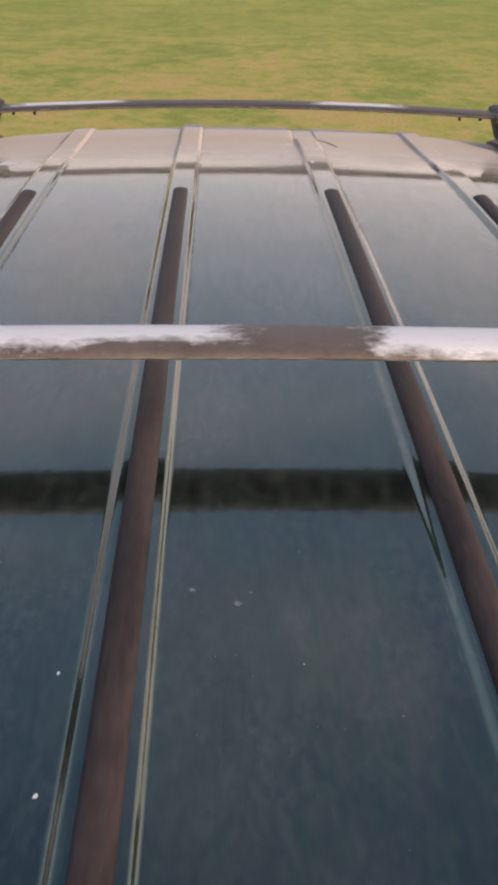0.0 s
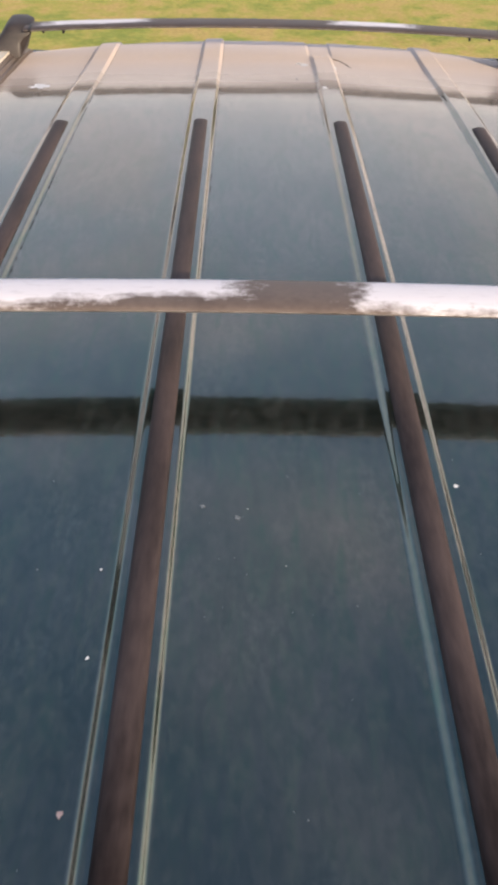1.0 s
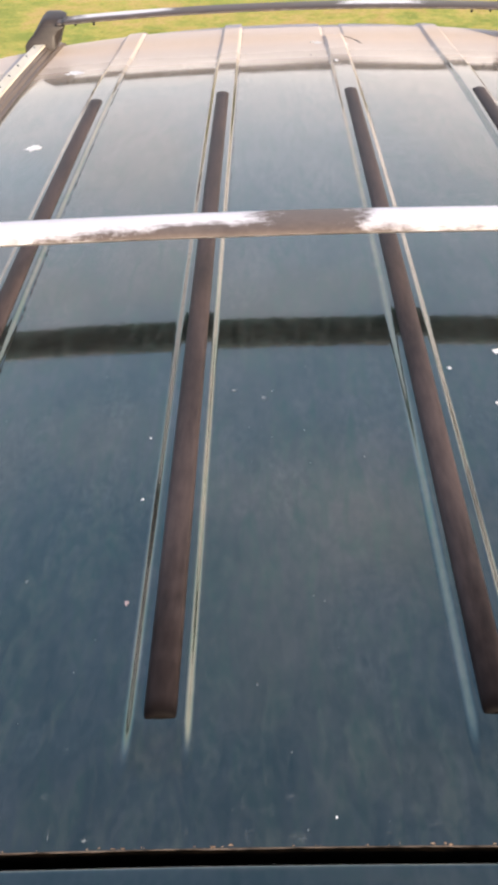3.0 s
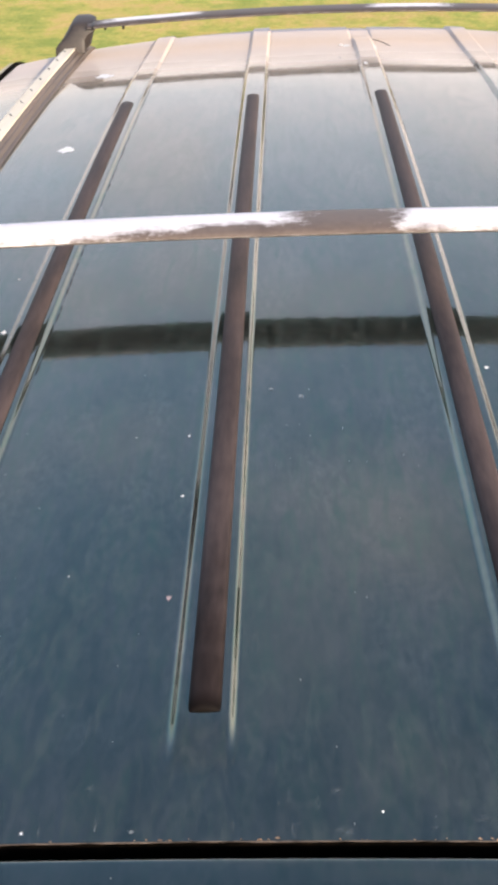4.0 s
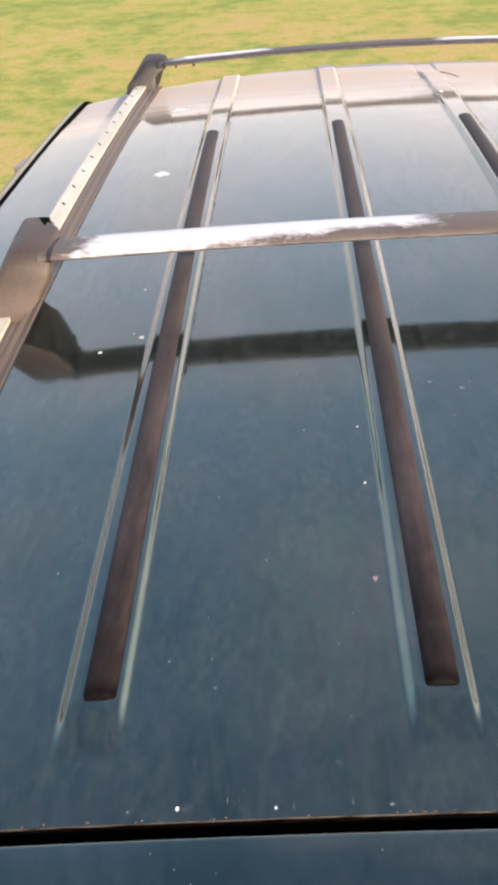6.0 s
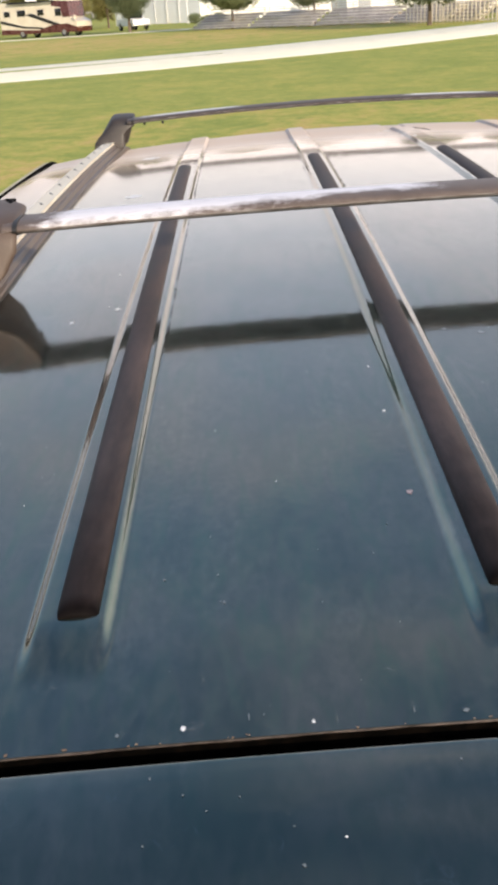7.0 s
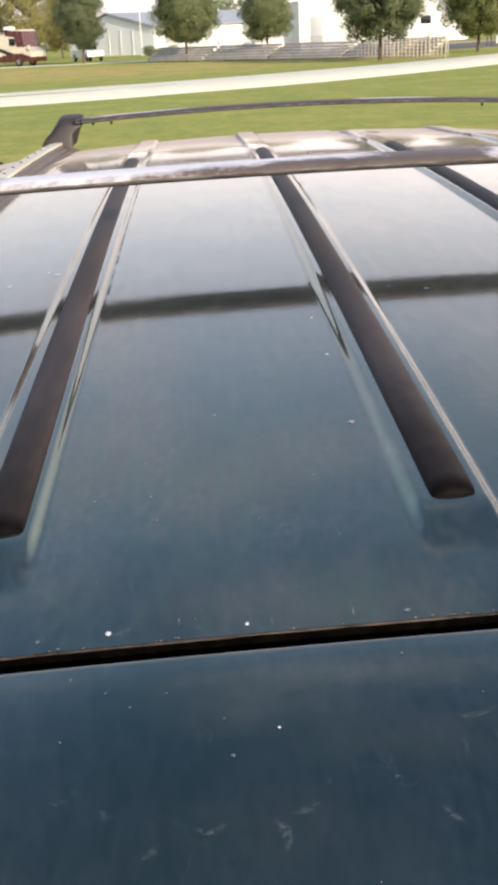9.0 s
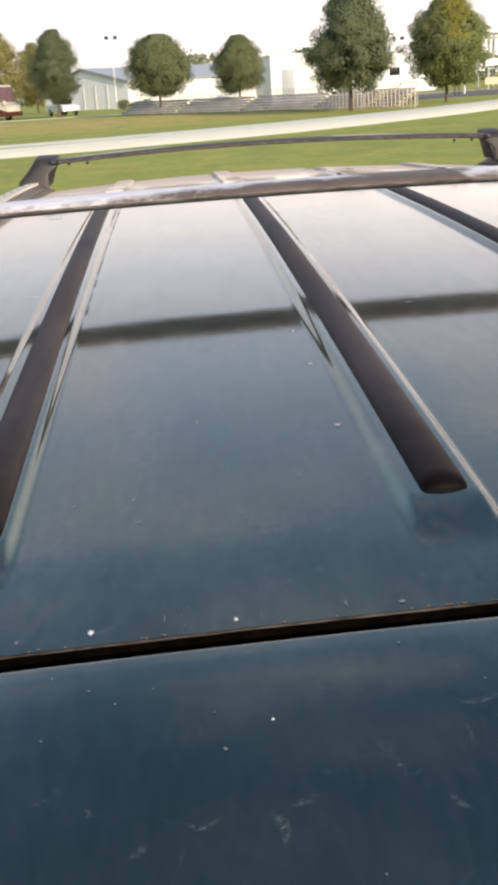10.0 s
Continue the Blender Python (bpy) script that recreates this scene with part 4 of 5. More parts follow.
    for s in (-1, 1):
        for y0 in (0.42, 3.42):
            b = bmesh.new()
            prof = [(0.23, 0.10), (0.30, 0.125), (0.355, 0.12), (0.375, 0.09), (0.375, -0.09), (0.355, -0.12), (0.30, -0.125), (0.23, -0.10)]
            rings = []
            for k in range(33):
                a = 2 * math.pi * k / 32
                rings.append([(s * 0.83 + w, y0 + r * math.cos(a), 0.375 + r * math.sin(a)) for r, w in prof])
            loft(b, rings, caps=False)
            bmesh.ops.remove_doubles(b, verts=b.verts, dist=0.0005)
            bmesh.ops.recalc_face_normals(b, faces=b.faces)
            wheel = part("wheel", b, TYRE, car, "black tyre")
            b = bmesh.new()
            tube(b, [(s * 0.80, y0, 0.375), (s * 0.925, y0, 0.375)], 0.06, 12)
            for k in range(5):
                a = 2 * math.pi * k / 5
                tube(b, [(s * 0.92, y0, 0.375), (s * 0.915, y0 + 0.235 * math.cos(a), 0.375 + 0.235 * math.sin(a))], 0.03, 6)
            part("rim", b, ALLOY, wheel, "alloy rim")


build_shell()


# ---- marks on the roof ----
def blot(bm, x, y, w, h, seed, zf, lift=0.0003):
    """A thin irregular flake lying on the surface."""
    rnd = random.Random(seed)
    k = 17
    tilt = rnd.uniform(-0.3, 0.3)
    mid = bm.verts.new((x, y, zf(x, y) + lift))
    ring = []
    for i in range(k):
        a = 2 * math.pi * i / k
        r = rnd.uniform(0.45, 1.0)
        dx, dy = 0.5 * w * r * math.cos(a), 0.5 * h * r * math.sin(a) + tilt * 0.5 * w * math.cos(a) * 0.4
        ring.append(bm.verts.new((x + dx, y + dy, zf(x + dx, y + dy) + lift * 0.85)))
    for i in range(k):
        bm.faces.new((mid, ring[i], ring[(i + 1) % k]))


def gate_z(x, y):
    yy = y + 0.006 * x * x
    i = max(0.0, (0.08 - yy) / 0.02)
    return roof_z(x, 0.1, False) + 0.0008 - 0.0010 * i - 0.00055 * i * i


FLAKES = ((-0.460, 1.508, 0.034, 0.046, CHIP), (-0.476, 2.076, 0.052, 0.060, CHIP), (-0.413, 0.807, 0.0085, 0.011, CHIP), (-0.460, 0.775, 0.0065, 0.009, CHIP),
          (-0.426, 0.957, 0.004, 0.006, CHIP), (-0.424, 0.819, 0.0025, 0.004, CHIP), (0.160, 0.687, 0.006, 0.008, CHIP), (0.219, 0.723, 0.018, 0.016, CHIP), (0.201, 0.616, 0.009, 0.010, CHIP),
          (-0.163, 0.565, 0.0032, 0.004, CHIP), (-0.162, 0.466, 0.0042, 0.0045, CHIP), (-0.080, 0.650, 0.006, 0.006, SCUFF), (-0.047, 0.634, 0.007, 0.010, SCUFF), (-0.163, 0.330, 0.006, 0.009, PINK),
          (-0.309, 0.115, 0.0032, 0.0052, CHIP), (-0.244, 0.113, 0.0022, 0.0036, CHIP), (-0.342, 0.114, 0.0028, 0.0034, SCUFF), (-0.194, 0.116, 0.0009, 0.006, SCUFF),
          (-0.276, 0.120, 0.0009, 0.007, SCUFF), (-0.169, 0.113, 0.0048, 0.0036, SCUFF), (-0.291, 0.218, 0.001, 0.0015, SCUFF), (-0.326, 0.246, 0.003, 0.003, SCUFF), (-0.253, 0.360, 0.0012, 0.0016, CHIP),
          (-0.184, 0.290, 0.0012, 0.002, SCUFF), (-0.289, 0.217, 0.002, 0.004, SCUFF), (0.001, 0.127, 0.002, 0.003, CHIP), (-0.053, 0.240, 0.0016, 0.003, SCUFF), (0.115, 2.03, 0.010, 0.030, CHIP), (0.062, 2.12, 0.008, 0.02, SCUFF),
          (0.084, 2.265, 0.026, 0.045, CHIP), (0.072, 2.275, 0.014, 0.030, SCUFF), (0.151, 2.240, 0.013, 0.060, CHIP), (0.134, 2.375, 0.010, 0.040, CHIP))
for i, (x, y, w, h, material) in enumerate(FLAKES):
    bm = bmesh.new()
    blot(bm, x, y, w, h, i, roof_z)
    part("paint_chip", bm, material, roof, "bare white chip in the paint" if material is CHIP else "")


def build_crease():
    """A dent crease running out of the rib, its dark reflection drawn as a tube."""
    bm = bmesh.new()
    pts = [(0.152 + 0.036 * u, 2.345 - 0.10 * u + 0.02 * math.sin(3 * u), 0) for u in (0, 0.2, 0.4, 0.6, 0.8, 1.0)]
    tube(bm, [(x, y, roof_z(x, y) + 0.0006) for x, y, _ in pts], [0.0004, 0.0013, 0.0010, 0.0009, 0.0012, 0.0004], 6)
    part("dent_crease", bm, RUST, roof, "dark reflection line along a dent crease")


build_crease()


def build_specks():
    rnd = random.Random(11)
    bm = bmesh.new()
    for i in range(190):
        x = rnd.uniform(-0.52, 0.52)
        y = 0.11 + 1.0 * rnd.random() ** 1.3
        if min(abs(x - c) for c in STRIPS) < 0.03:
            continue
        s = rnd.choice((0.0006, 0.0008, 0.001, 0.0013, 0.0017))
        blot(bm, x, y, s * 0.8, s * rnd.uniform(0.8, 1.8), i, roof_z, 0.0002)
    tagged(part("dust_specks", bm, SCUFF, roof), kind="stuff")
    bm = bmesh.new()
    for i in range(8):
        x = rnd.uniform(-0.52, 0.52)
        y = 0.104 + 0.8 * rnd.random() ** 2.0
        if min(abs(x - c) for c in STRIPS) < 0.03:
            continue
        s = rnd.choice((0.0009, 0.0012, 0.0016))
        blot(bm, x, y, s, s * rnd.uniform(0.9, 1.8), i + 900, roof_z, 0.0005)
    tagged(part("white_specks", bm, CHIP, roof), kind="stuff")
    bm = bmesh.new()
    for i in range(45):
        x, y = rnd.uniform(-0.5, 0.3), rnd.uniform(-0.10, 0.088)
        s = rnd.choice((0.0008, 0.0011, 0.0015))
        blot(bm, x, y, s, s * rnd.uniform(0.9, 1.8), i + 300, gate_z, 0.0002)
    tagged(part("gate_specks", bm, SCUFF, gate), kind="stuff")
    bm = bmesh.new()
    for i in range(46):
        x = rnd.uniform(-0.42, 0.30)
        y = roof_rear(x) + 0.0004 + 0.0014 * rnd.random() ** 2
        s = rnd.choice((0.0007, 0.0010, 0.0014, 0.0021))
        blot(bm, x, y, s * rnd.uniform(0.8, 2.2), s, i + 1500, roof_z, 0.0004)
    tagged(part("rust_specks", bm, ORANGE_RUST, roof, "orange-brown rust specks along the rear lip"), kind="stuff")
    for i, (x, y, w) in enumerate(((-0.235, 0.047, 0.0017), (-0.254, 0.035, 0.0024), (-0.307, 0.076, 0.0016), (-0.296, 0.066, 0.0014))):
        bm = bmesh.new()
        blot(bm, x, y - 0.006, w, w, 1200 + i, gate_z, 0.0003)
        part("paint_chip", bm, CHIP if i == 0 else SCUFF, gate)


build_specks()


def smear_material():
    """Feathery chalk rubbed into the clear coat."""
    m = surface("chalk_smear", (0.22, 0.25, 0.26), (0.38, 0.40, 0.40), 90.0, (0.5, 0.7), coat=0.6)
    n, l = m.node_tree.nodes, m.node_tree.links
    co = n.new("ShaderNodeTexCoord")
    q = n.new("ShaderNodeTexNoise")
    q.inputs["Scale"].default_value, q.inputs["Detail"].default_value, q.inputs["Roughness"].default_value = 420.0, 6.0, 0.75
    l.new(co.outputs["Object"], q.inputs["Vector"])
    r = n.new("ShaderNodeMapRange")
    r.inputs["From Min"].default_value, r.inputs["From Max"].default_value = 0.46, 0.72
    r.inputs["To Max"].default_value = 0.36
    l.new(q.outputs["Fac"], r.inputs["Value"])
    fade = n.new("ShaderNodeAttribute")
    fade.attribute_name = "fade"
    mul = n.new("ShaderNodeMath")
    mul.operation = "MULTIPLY"
    l.new(r.outputs[0], mul.inputs[0])
    l.new(fade.outputs["Fac"], mul.inputs[1])
    l.new(mul.outputs[0], n["Principled BSDF"].inputs["Alpha"])
    return m


SMEAR = smear_material()


def grime_material():
    """Dark grime, broken up along its length."""
    m = surface("dark_grime", (0.010, 0.008, 0.007), (0.04, 0.03, 0.025), 60.0, (0.6, 0.8))
    n, l = m.node_tree.nodes, m.node_tree.links
    co = n.new("ShaderNodeTexCoord")
    q = n.new("ShaderNodeTexNoise")
    q.inputs["Scale"].default_value, q.inputs["Detail"].default_value, q.inputs["Roughness"].default_value = 70.0, 8.0, 0.75
    l.new(co.outputs["Object"], q.inputs["Vector"])
    r = n.new("ShaderNodeMapRange")
    r.inputs["From Min"].default_value, r.inputs["From Max"].default_value = 0.46, 0.60
    r.inputs["To Max"].default_value = 0.8
    l.new(q.outputs["Fac"], r.inputs["Value"])
    l.new(r.outputs[0], n["Principled BSDF"].inputs["Alpha"])
    return m


GRIME = grime_material()


def build_grime(c, off, y0, y1, width):
    """A thin dirty line that has settled at the foot of a rib."""
    bm = bmesh.new()
    rows = []
    k = 90
    for i in range(k + 1):
        y = y0 + (y1 - y0) * i / k
        x = c + off + 0.0006 * noise.noise((y * 14, c, 2.2))
        w = width * (0.6 + 0.6 * noise.noise((y * 22, c, 5.0)))
        w = max(w, 0.0002)
        rows.append([bm.verts.new((q, y, roof_z(q, y) + 0.0003)) for q in (x - w, x + w)])
    for q, w in zip(rows, rows[1:]):
        bm.faces.new((q[0], q[1], w[1], w[0]))
    part("grime_line", bm, GRIME, roof)


for c, off, y0, y1, width in ((-0.378, 0.0272, 0.70, 1.98, 0.0017), (-0.126, 0.0272, 1.10, 2.0, 0.0011), (0.126, 0.0272, 1.5, 2.2, 0.0008), (-0.126, -0.0276, 1.6, 2.2, 0.0007), (-0.378, -0.0276, 1.72, 2.45, 0.0009), (-0.378, 0.0272, 1.98, 2.5, 0.0010), (-0.126, 0.0272, 2.0, 2.5, 0.0010), (0.126, -0.0276, 1.78, 2.3, 0.0009), (0.378, -0.0276, 1.7, 2.4, 0.0008)):
    build_grime(c, off, y0, y1, width)


def build_scratch(owner, zf, x, y, length, turn, bend, width, seed):
    """A short curved rub mark lying on the paint."""
    rnd = random.Random(seed)
    bm = bmesh.new()
    fade = bm.verts.layers.float.new("fade")
    rows = []
    a = radians(turn)
    k = 14
    for i in range(k + 1):
        u = i / k - 0.5
        px, py = u * length, bend * (4 * u * u - 0.5) + rnd.uniform(-0.03, 0.03) * length * 0.3
        w = width * (1 - 3.6 * u * u) * rnd.uniform(0.85, 1.1) + 0.00008
        row = []
        for s in (-2.2, 0, 2.2):
            qx = x + px * math.cos(a) - (py + s * w) * math.sin(a)
            qy = y + px * math.sin(a) + (py + s * w) * math.cos(a)
            v = bm.verts.new((qx, qy, zf(qx, qy) + 0.00035))
            v[fade] = (1 - 4 * u * u) if s == 0 else 0.0
            row.append(v)
        rows.append(row)
    for q, w in zip(rows, rows[1:]):
        for j in (0, 1):
            bm.faces.new((q[j], q[j + 1], w[j + 1], w[j]))
    part("scratch", bm, SMEAR, owner)


for i, (x, y, length, turn, bend, width) in enumerate((
        (-0.2596, 0.062, 0.006, -25, 0.001, 0.0010), (-0.1917, 0.0188, 0.005, 10, 0.0, 0.0008), (-0.3024, 0.014, 0.008, -30, 0.002, 0.0009),
        (-0.264, 0.0043, 0.014, 4, 0.003, 0.0010), (-0.228, 0.0086, 0.012, 15, 0.001, 0.0012), (-0.2861, -0.0028, 0.010, 38, 0.001, 0.0010),
        (-0.238, -0.0005, 0.016, 105, 0.003, 0.0011), (-0.1504, 0.0297, 0.018, 92, 0.001, 0.0007), (-0.1640, 0.0290, 0.012, 86, 0.001, 0.0006),
        (-0.155, 0.0459, 0.020, 8, 0.003, 0.0012), (-0.175, 0.002, 0.012, -55, 0.002, 0.0008), (-0.150, 0.004, 0.014, 80, 0.003, 0.0008),
        (-0.322, 0.021, 0.006, 5, 0.001, 0.0006), (-0.06, 0.02, 0.015, 20, 0.002, 0.0009), (0.02, 0.05, 0.012, -30, 0.002, 0.0009))):
    build_scratch(gate, gate_z, x, y - 0.006, length, turn, bend, width, 40 + i)
for i, (x, y, length, turn, bend, width) in enumerate((
        (-0.304, 0.1155, 0.016, 18, 0.001, 0.0022), (-0.340, 0.1143, 0.008, 60, 0.0, 0.0012), (-0.243, 0.1150, 0.008, 20, 0.0, 0.0010), (-0.276, 0.128, 0.010, 92, 0.0, 0.0007),
        (-0.169, 0.1145, 0.010, 5, 0.0, 0.0010), (-0.194, 0.118, 0.010, 88, 0.0, 0.0007),
        (-0.045, 0.632, 0.016, 60, 0.003, 0.0012), (-0.078, 0.648, 0.008, 80, 0.0, 0.0010), (-0.30, 0.150, 0.012, 85, 0.001, 0.0008))):
    build_scratch(roof, roof_z, x, y, length, turn, bend, width, 80 + i)
rnd = random.Random(77)
for i in range(26):
    x, y = rnd.uniform(-0.40, 0.30), 0.112 + 0.045 * rnd.random() ** 2
    build_scratch(roof, roof_z, x, y, rnd.uniform(0.004, 0.014), rnd.choice((90, 86, 94, 10, 170, 30)), rnd.uniform(0, 0.001), rnd.uniform(0.0006, 0.0018), 200 + i)


# ---- the field's far side ----
def build_tree(x, y, h, w, bare, seed, leaf, label, waist=0.45, leaves=15000, yellow=False, group="trees by the bleachers"):
    """Tapered trunk, limbs, and a crown of leaf clumps with gaps."""
    rnd = random.Random(seed)
    rng = np.random.default_rng(seed)
    leaves = int(leaves * 4.6)
    tr = thing("tree", label, "tree", (x, y, 0), 0.0 if yellow else rnd.uniform(0, 360), group)
    bm = bmesh.new()
    r0 = 0.012 * h + 0.03
    tube(bm, [(0, 0, -0.1), (0.02, 0, bare * 0.5), (-0.03, 0.02, bare), (0.03, 0, h * 0.5), (0, 0, h * 0.82)], [r0 * 1.3, r0, r0 * 0.9, r0 * 0.5, r0 * 0.12], 9)
    limbs = []
    for i in range(16):
        z0 = bare + (h * 0.65 - bare) * i / 16
        a = i * 2.4 + rnd.uniform(-0.4, 0.4)
        ln = w * 0.42 * (1 - 0.45 * i / 16) * rnd.uniform(0.8, 1.1)
        end = (ln * math.cos(a), ln * math.sin(a), z0 + ln * rnd.uniform(0.45, 0.9))
        limbs.append(end)
        tube(bm, [(0, 0, z0), (end[0] * 0.5, end[1] * 0.5, z0 + (end[2] - z0) * 0.4), end], [r0 * 0.4, r0 * 0.25, r0 * 0.06], 6)
    part("trunk", bm, BARK, tr)
    # clumps on an egg-shaped hull, then leaves round each clump
    cents, rad = [], []
    for i in range(190):
        u = rnd.random() ** 0.8
        zz = bare * 0.92 + (h - bare * 0.92) * u
        s = (u / waist) ** 0.2 if u < waist else (1 - ((u - waist) / (1 - waist)) ** 1.7) ** 0.72
        a = rnd.uniform(0, 6.283)
        rr = 0.5 * w * max(0.12, s) * (0.45 + 0.52 * rnd.random() ** 0.5) * (0.93 + 0.28 * noise.noise((math.cos(a) * 1.9, math.sin(a) * 1.9, u * 4.5 + seed)))
        cents.append((rr * math.cos(a), rr * math.sin(a), zz))
        rad.append(w * rnd.uniform(0.075, 0.125))
    cents, rad = np.array(cents), np.array(rad)
    idx = rng.integers(0, len(cents), leaves)
    core = rng.random(leaves) < 0.4
    off = rng.normal(0, 1, (leaves, 3))
    off /= np.linalg.norm(off, axis=1, keepdims=True)
    pos = cents[idx] + off * np.array((1.0, 1.0, 0.8)) * (rad[idx] * rng.random(leaves) ** 0.25)[:, None]
    inner = cents[idx] * np.array((0.62, 0.62, 0.9)) + np.array((0, 0, (bare + h) * 0.05)) + off * (w * 0.13 * rng.random(leaves) ** 0.5)[:, None]
    pos[core] = inner[core]
    pos[:, 2] = np.minimum(pos[:, 2], h * 1.02)
    a = rng.normal(0, 1, (leaves, 3))
    a /= np.linalg.norm(a, axis=1, keepdims=True)
    b = np.cross(a, off + 0.2)
    b /= np.linalg.norm(b, axis=1, keepdims=True)
    out = pos - np.array((0, 0, bare + (h - bare) * 0.4))
    out /= np.linalg.norm(out, axis=1, keepdims=True)
    way = 0.55 * off + 0.75 * out + 0.25 * a
    way /= np.linalg.norm(way, axis=1, keepdims=True)
    b *= np.where((np.cross(a, b) * way).sum(1) < 0, -1.0, 1.0)[:, None]
    size = (0.040 + 0.034 * rng.random(leaves))[:, None] * (w / 6.0) * np.where(core, 1.9, 1.0)[:, None]
    v = np.stack([pos - a * size, pos - b * size * 0.6, pos + a * size, pos + b * size * 0.6], 1).reshape(-1, 3)
    f = np.arange(leaves * 4).reshape(-1, 4)
    if yellow:
        sel = (pos[:, 2] > h * 0.60) & (np.abs(cents[idx][:, 0] - w * 0.04) < w * 0.13) & (cents[idx][:, 1] < w * 0.2) & (rng.random(leaves) < 0.75)
    else:
        sel = np.zeros(leaves, bool)
    for nm, pick, material in (("crown", ~sel, leaf), ("yellow_crown", sel, LEAF_YELLOW)):
        if pick.any():
            me = bpy.data.meshes.new(nm)
            k = int(pick.sum())
            me.from_pydata(v.reshape(-1, 4, 3)[pick].reshape(-1, 3).tolist(), [], f[:k].tolist())
            me.polygons.foreach_set("use_smooth", np.ones(k, bool))
            me.normals_split_custom_set_from_vertices(np.repeat(way[pick], 4, axis=0).tolist())
            ob = new(nm, me)
            me.materials.append(material)
            ob.parent = tr
    return tr


build_tree(-0.65, 97.0, 6.6, 6.4, 2.0, 1, LEAF, "round green broadleaf tree with a slim trunk")
build_tree(6.1, 90.0, 5.9, 4.8, 1.7, 2, LEAF, "small round green broadleaf tree behind the bleachers")
build_tree(12.2, 71.0, 7.6, 6.1, 1.6, 3, LEAF_DARK, "large egg-shaped dark green broadleaf tree", 0.30, 18000)
build_tree(21.5, 81.5, 7.4, 6.9, 1.6, 4, LEAF_WARM, "broadleaf tree with a yellowing top", 0.42, 17000, True)
# the darker leaf colour here carries the shade on the tree's near side
build_tree(-10.9, 108.5, 8.1, 5.5, 1.7, 5, LEAF_DARK, "tall oval green tree before the pickup, shade in its leaf colour", 0.4, 16000)
for i, (x, y, h, w) in enumerate(((-21.5, 142, 10.0, 8.0), (-28.0, 150, 11.0, 9.0), (-17.8, 150, 9.0, 6.5), (-35.0, 140, 10.5, 9.0), (-44.0, 150, 11.0, 10.0))):
    build_tree(x, y, h, w, 1.2, 20 + i, LEAF_PALE, "pale yellow-green tree behind the motorhome", 0.45, 6000, group="trees behind the motorhome")


def build_bleacher(m, length):
    """Low five-row aluminium bleacher, seats rising away from the road, with a guard rail."""
    bl = thing("bleacher", "low aluminium bleacher bench rows with guard rail", "bleacher", group="bleachers along the road")
    bl.matrix_world = m
    for r in range(5):
        bm = bmesh.new()
        box(bm, (0, 0.45 * r, 0.36 + 0.21 * r), (length, 0.26, 0.06), 0.01)
        part("seat_plank", bm, ALU, bl)
        bm = bmesh.new()
        box(bm, (0, 0.45 * r - 0.24, 0.15 + 0.21 * r), (length, 0.22, 0.05), 0.01)
        part("foot_plank", bm, ALU, bl)
        bm = bmesh.new()
        box(bm, (0, 0.45 * r - 0.12, 0.245 + 0.21 * r), (length, 0.025, 0.13))
        part("riser", bm, ALU_DULL, bl, "dull aluminium riser board")
    k = max(2, int(length / 1.8))
    for i in range(k + 1):
        x = -length / 2 + 0.08 + (length - 0.16) * i / k
        bm = bmesh.new()
        box(bm, (x, 0.0, 0.19), (0.05, 0.05, 0.38))
        box(bm, (x, 0.83, 0.42), (0.05, 0.05, 0.84))
        box(bm, (x, 1.95, 0.80), (0.05, 0.05, 1.60))
        box(bm, (x, 0.85, 0.03), (0.05, 1.9, 0.05))
        part("frame", bm, ALU, bl)
    for z in (1.40, 1.58):
        bm = bmesh.new()
        box(bm, (0, 1.99, z), (length, 0.04, 0.05))
        part("guard_rail", bm, ALU, bl)
    return bl


a, b = Vector((17.6, 72.0, 0)), Vector((-3.0, 99.0, 0))
way = (b - a).normalized()
turn = math.degrees(math.atan2(-way.y, -way.x))
for i in range(4):
    c = a + way * (6.4 + 8.5 * i)
    build_bleacher(pose(c.x, c.y, 0, 0, 0, turn), 8.1)


def build_stair_rail(m):
    bl = thing("guard_fence", "pale steel guard fence with posts beside the bleachers", "fence", group="")
    bl.matrix_world = m
    for i in range(24):
        bm = bmesh.new()
        box(bm, (-5.25 + 0.35 * i, 0, 0.65), (0.07, 0.06, 1.3))
        part("post", bm, IVORY, bl)
    for z in (0.12, 1.27):
        bm = bmesh.new()
        box(bm, (-1.225, 0, z), (8.13, 0.05, 0.07))
        part("rail", bm, IVORY, bl)
    return bl


fence_at = a + way * 1.6
build_stair_rail(pose(fence_at.x - 1.75, fence_at.y + 0.1, 0, 0, 0, turn))


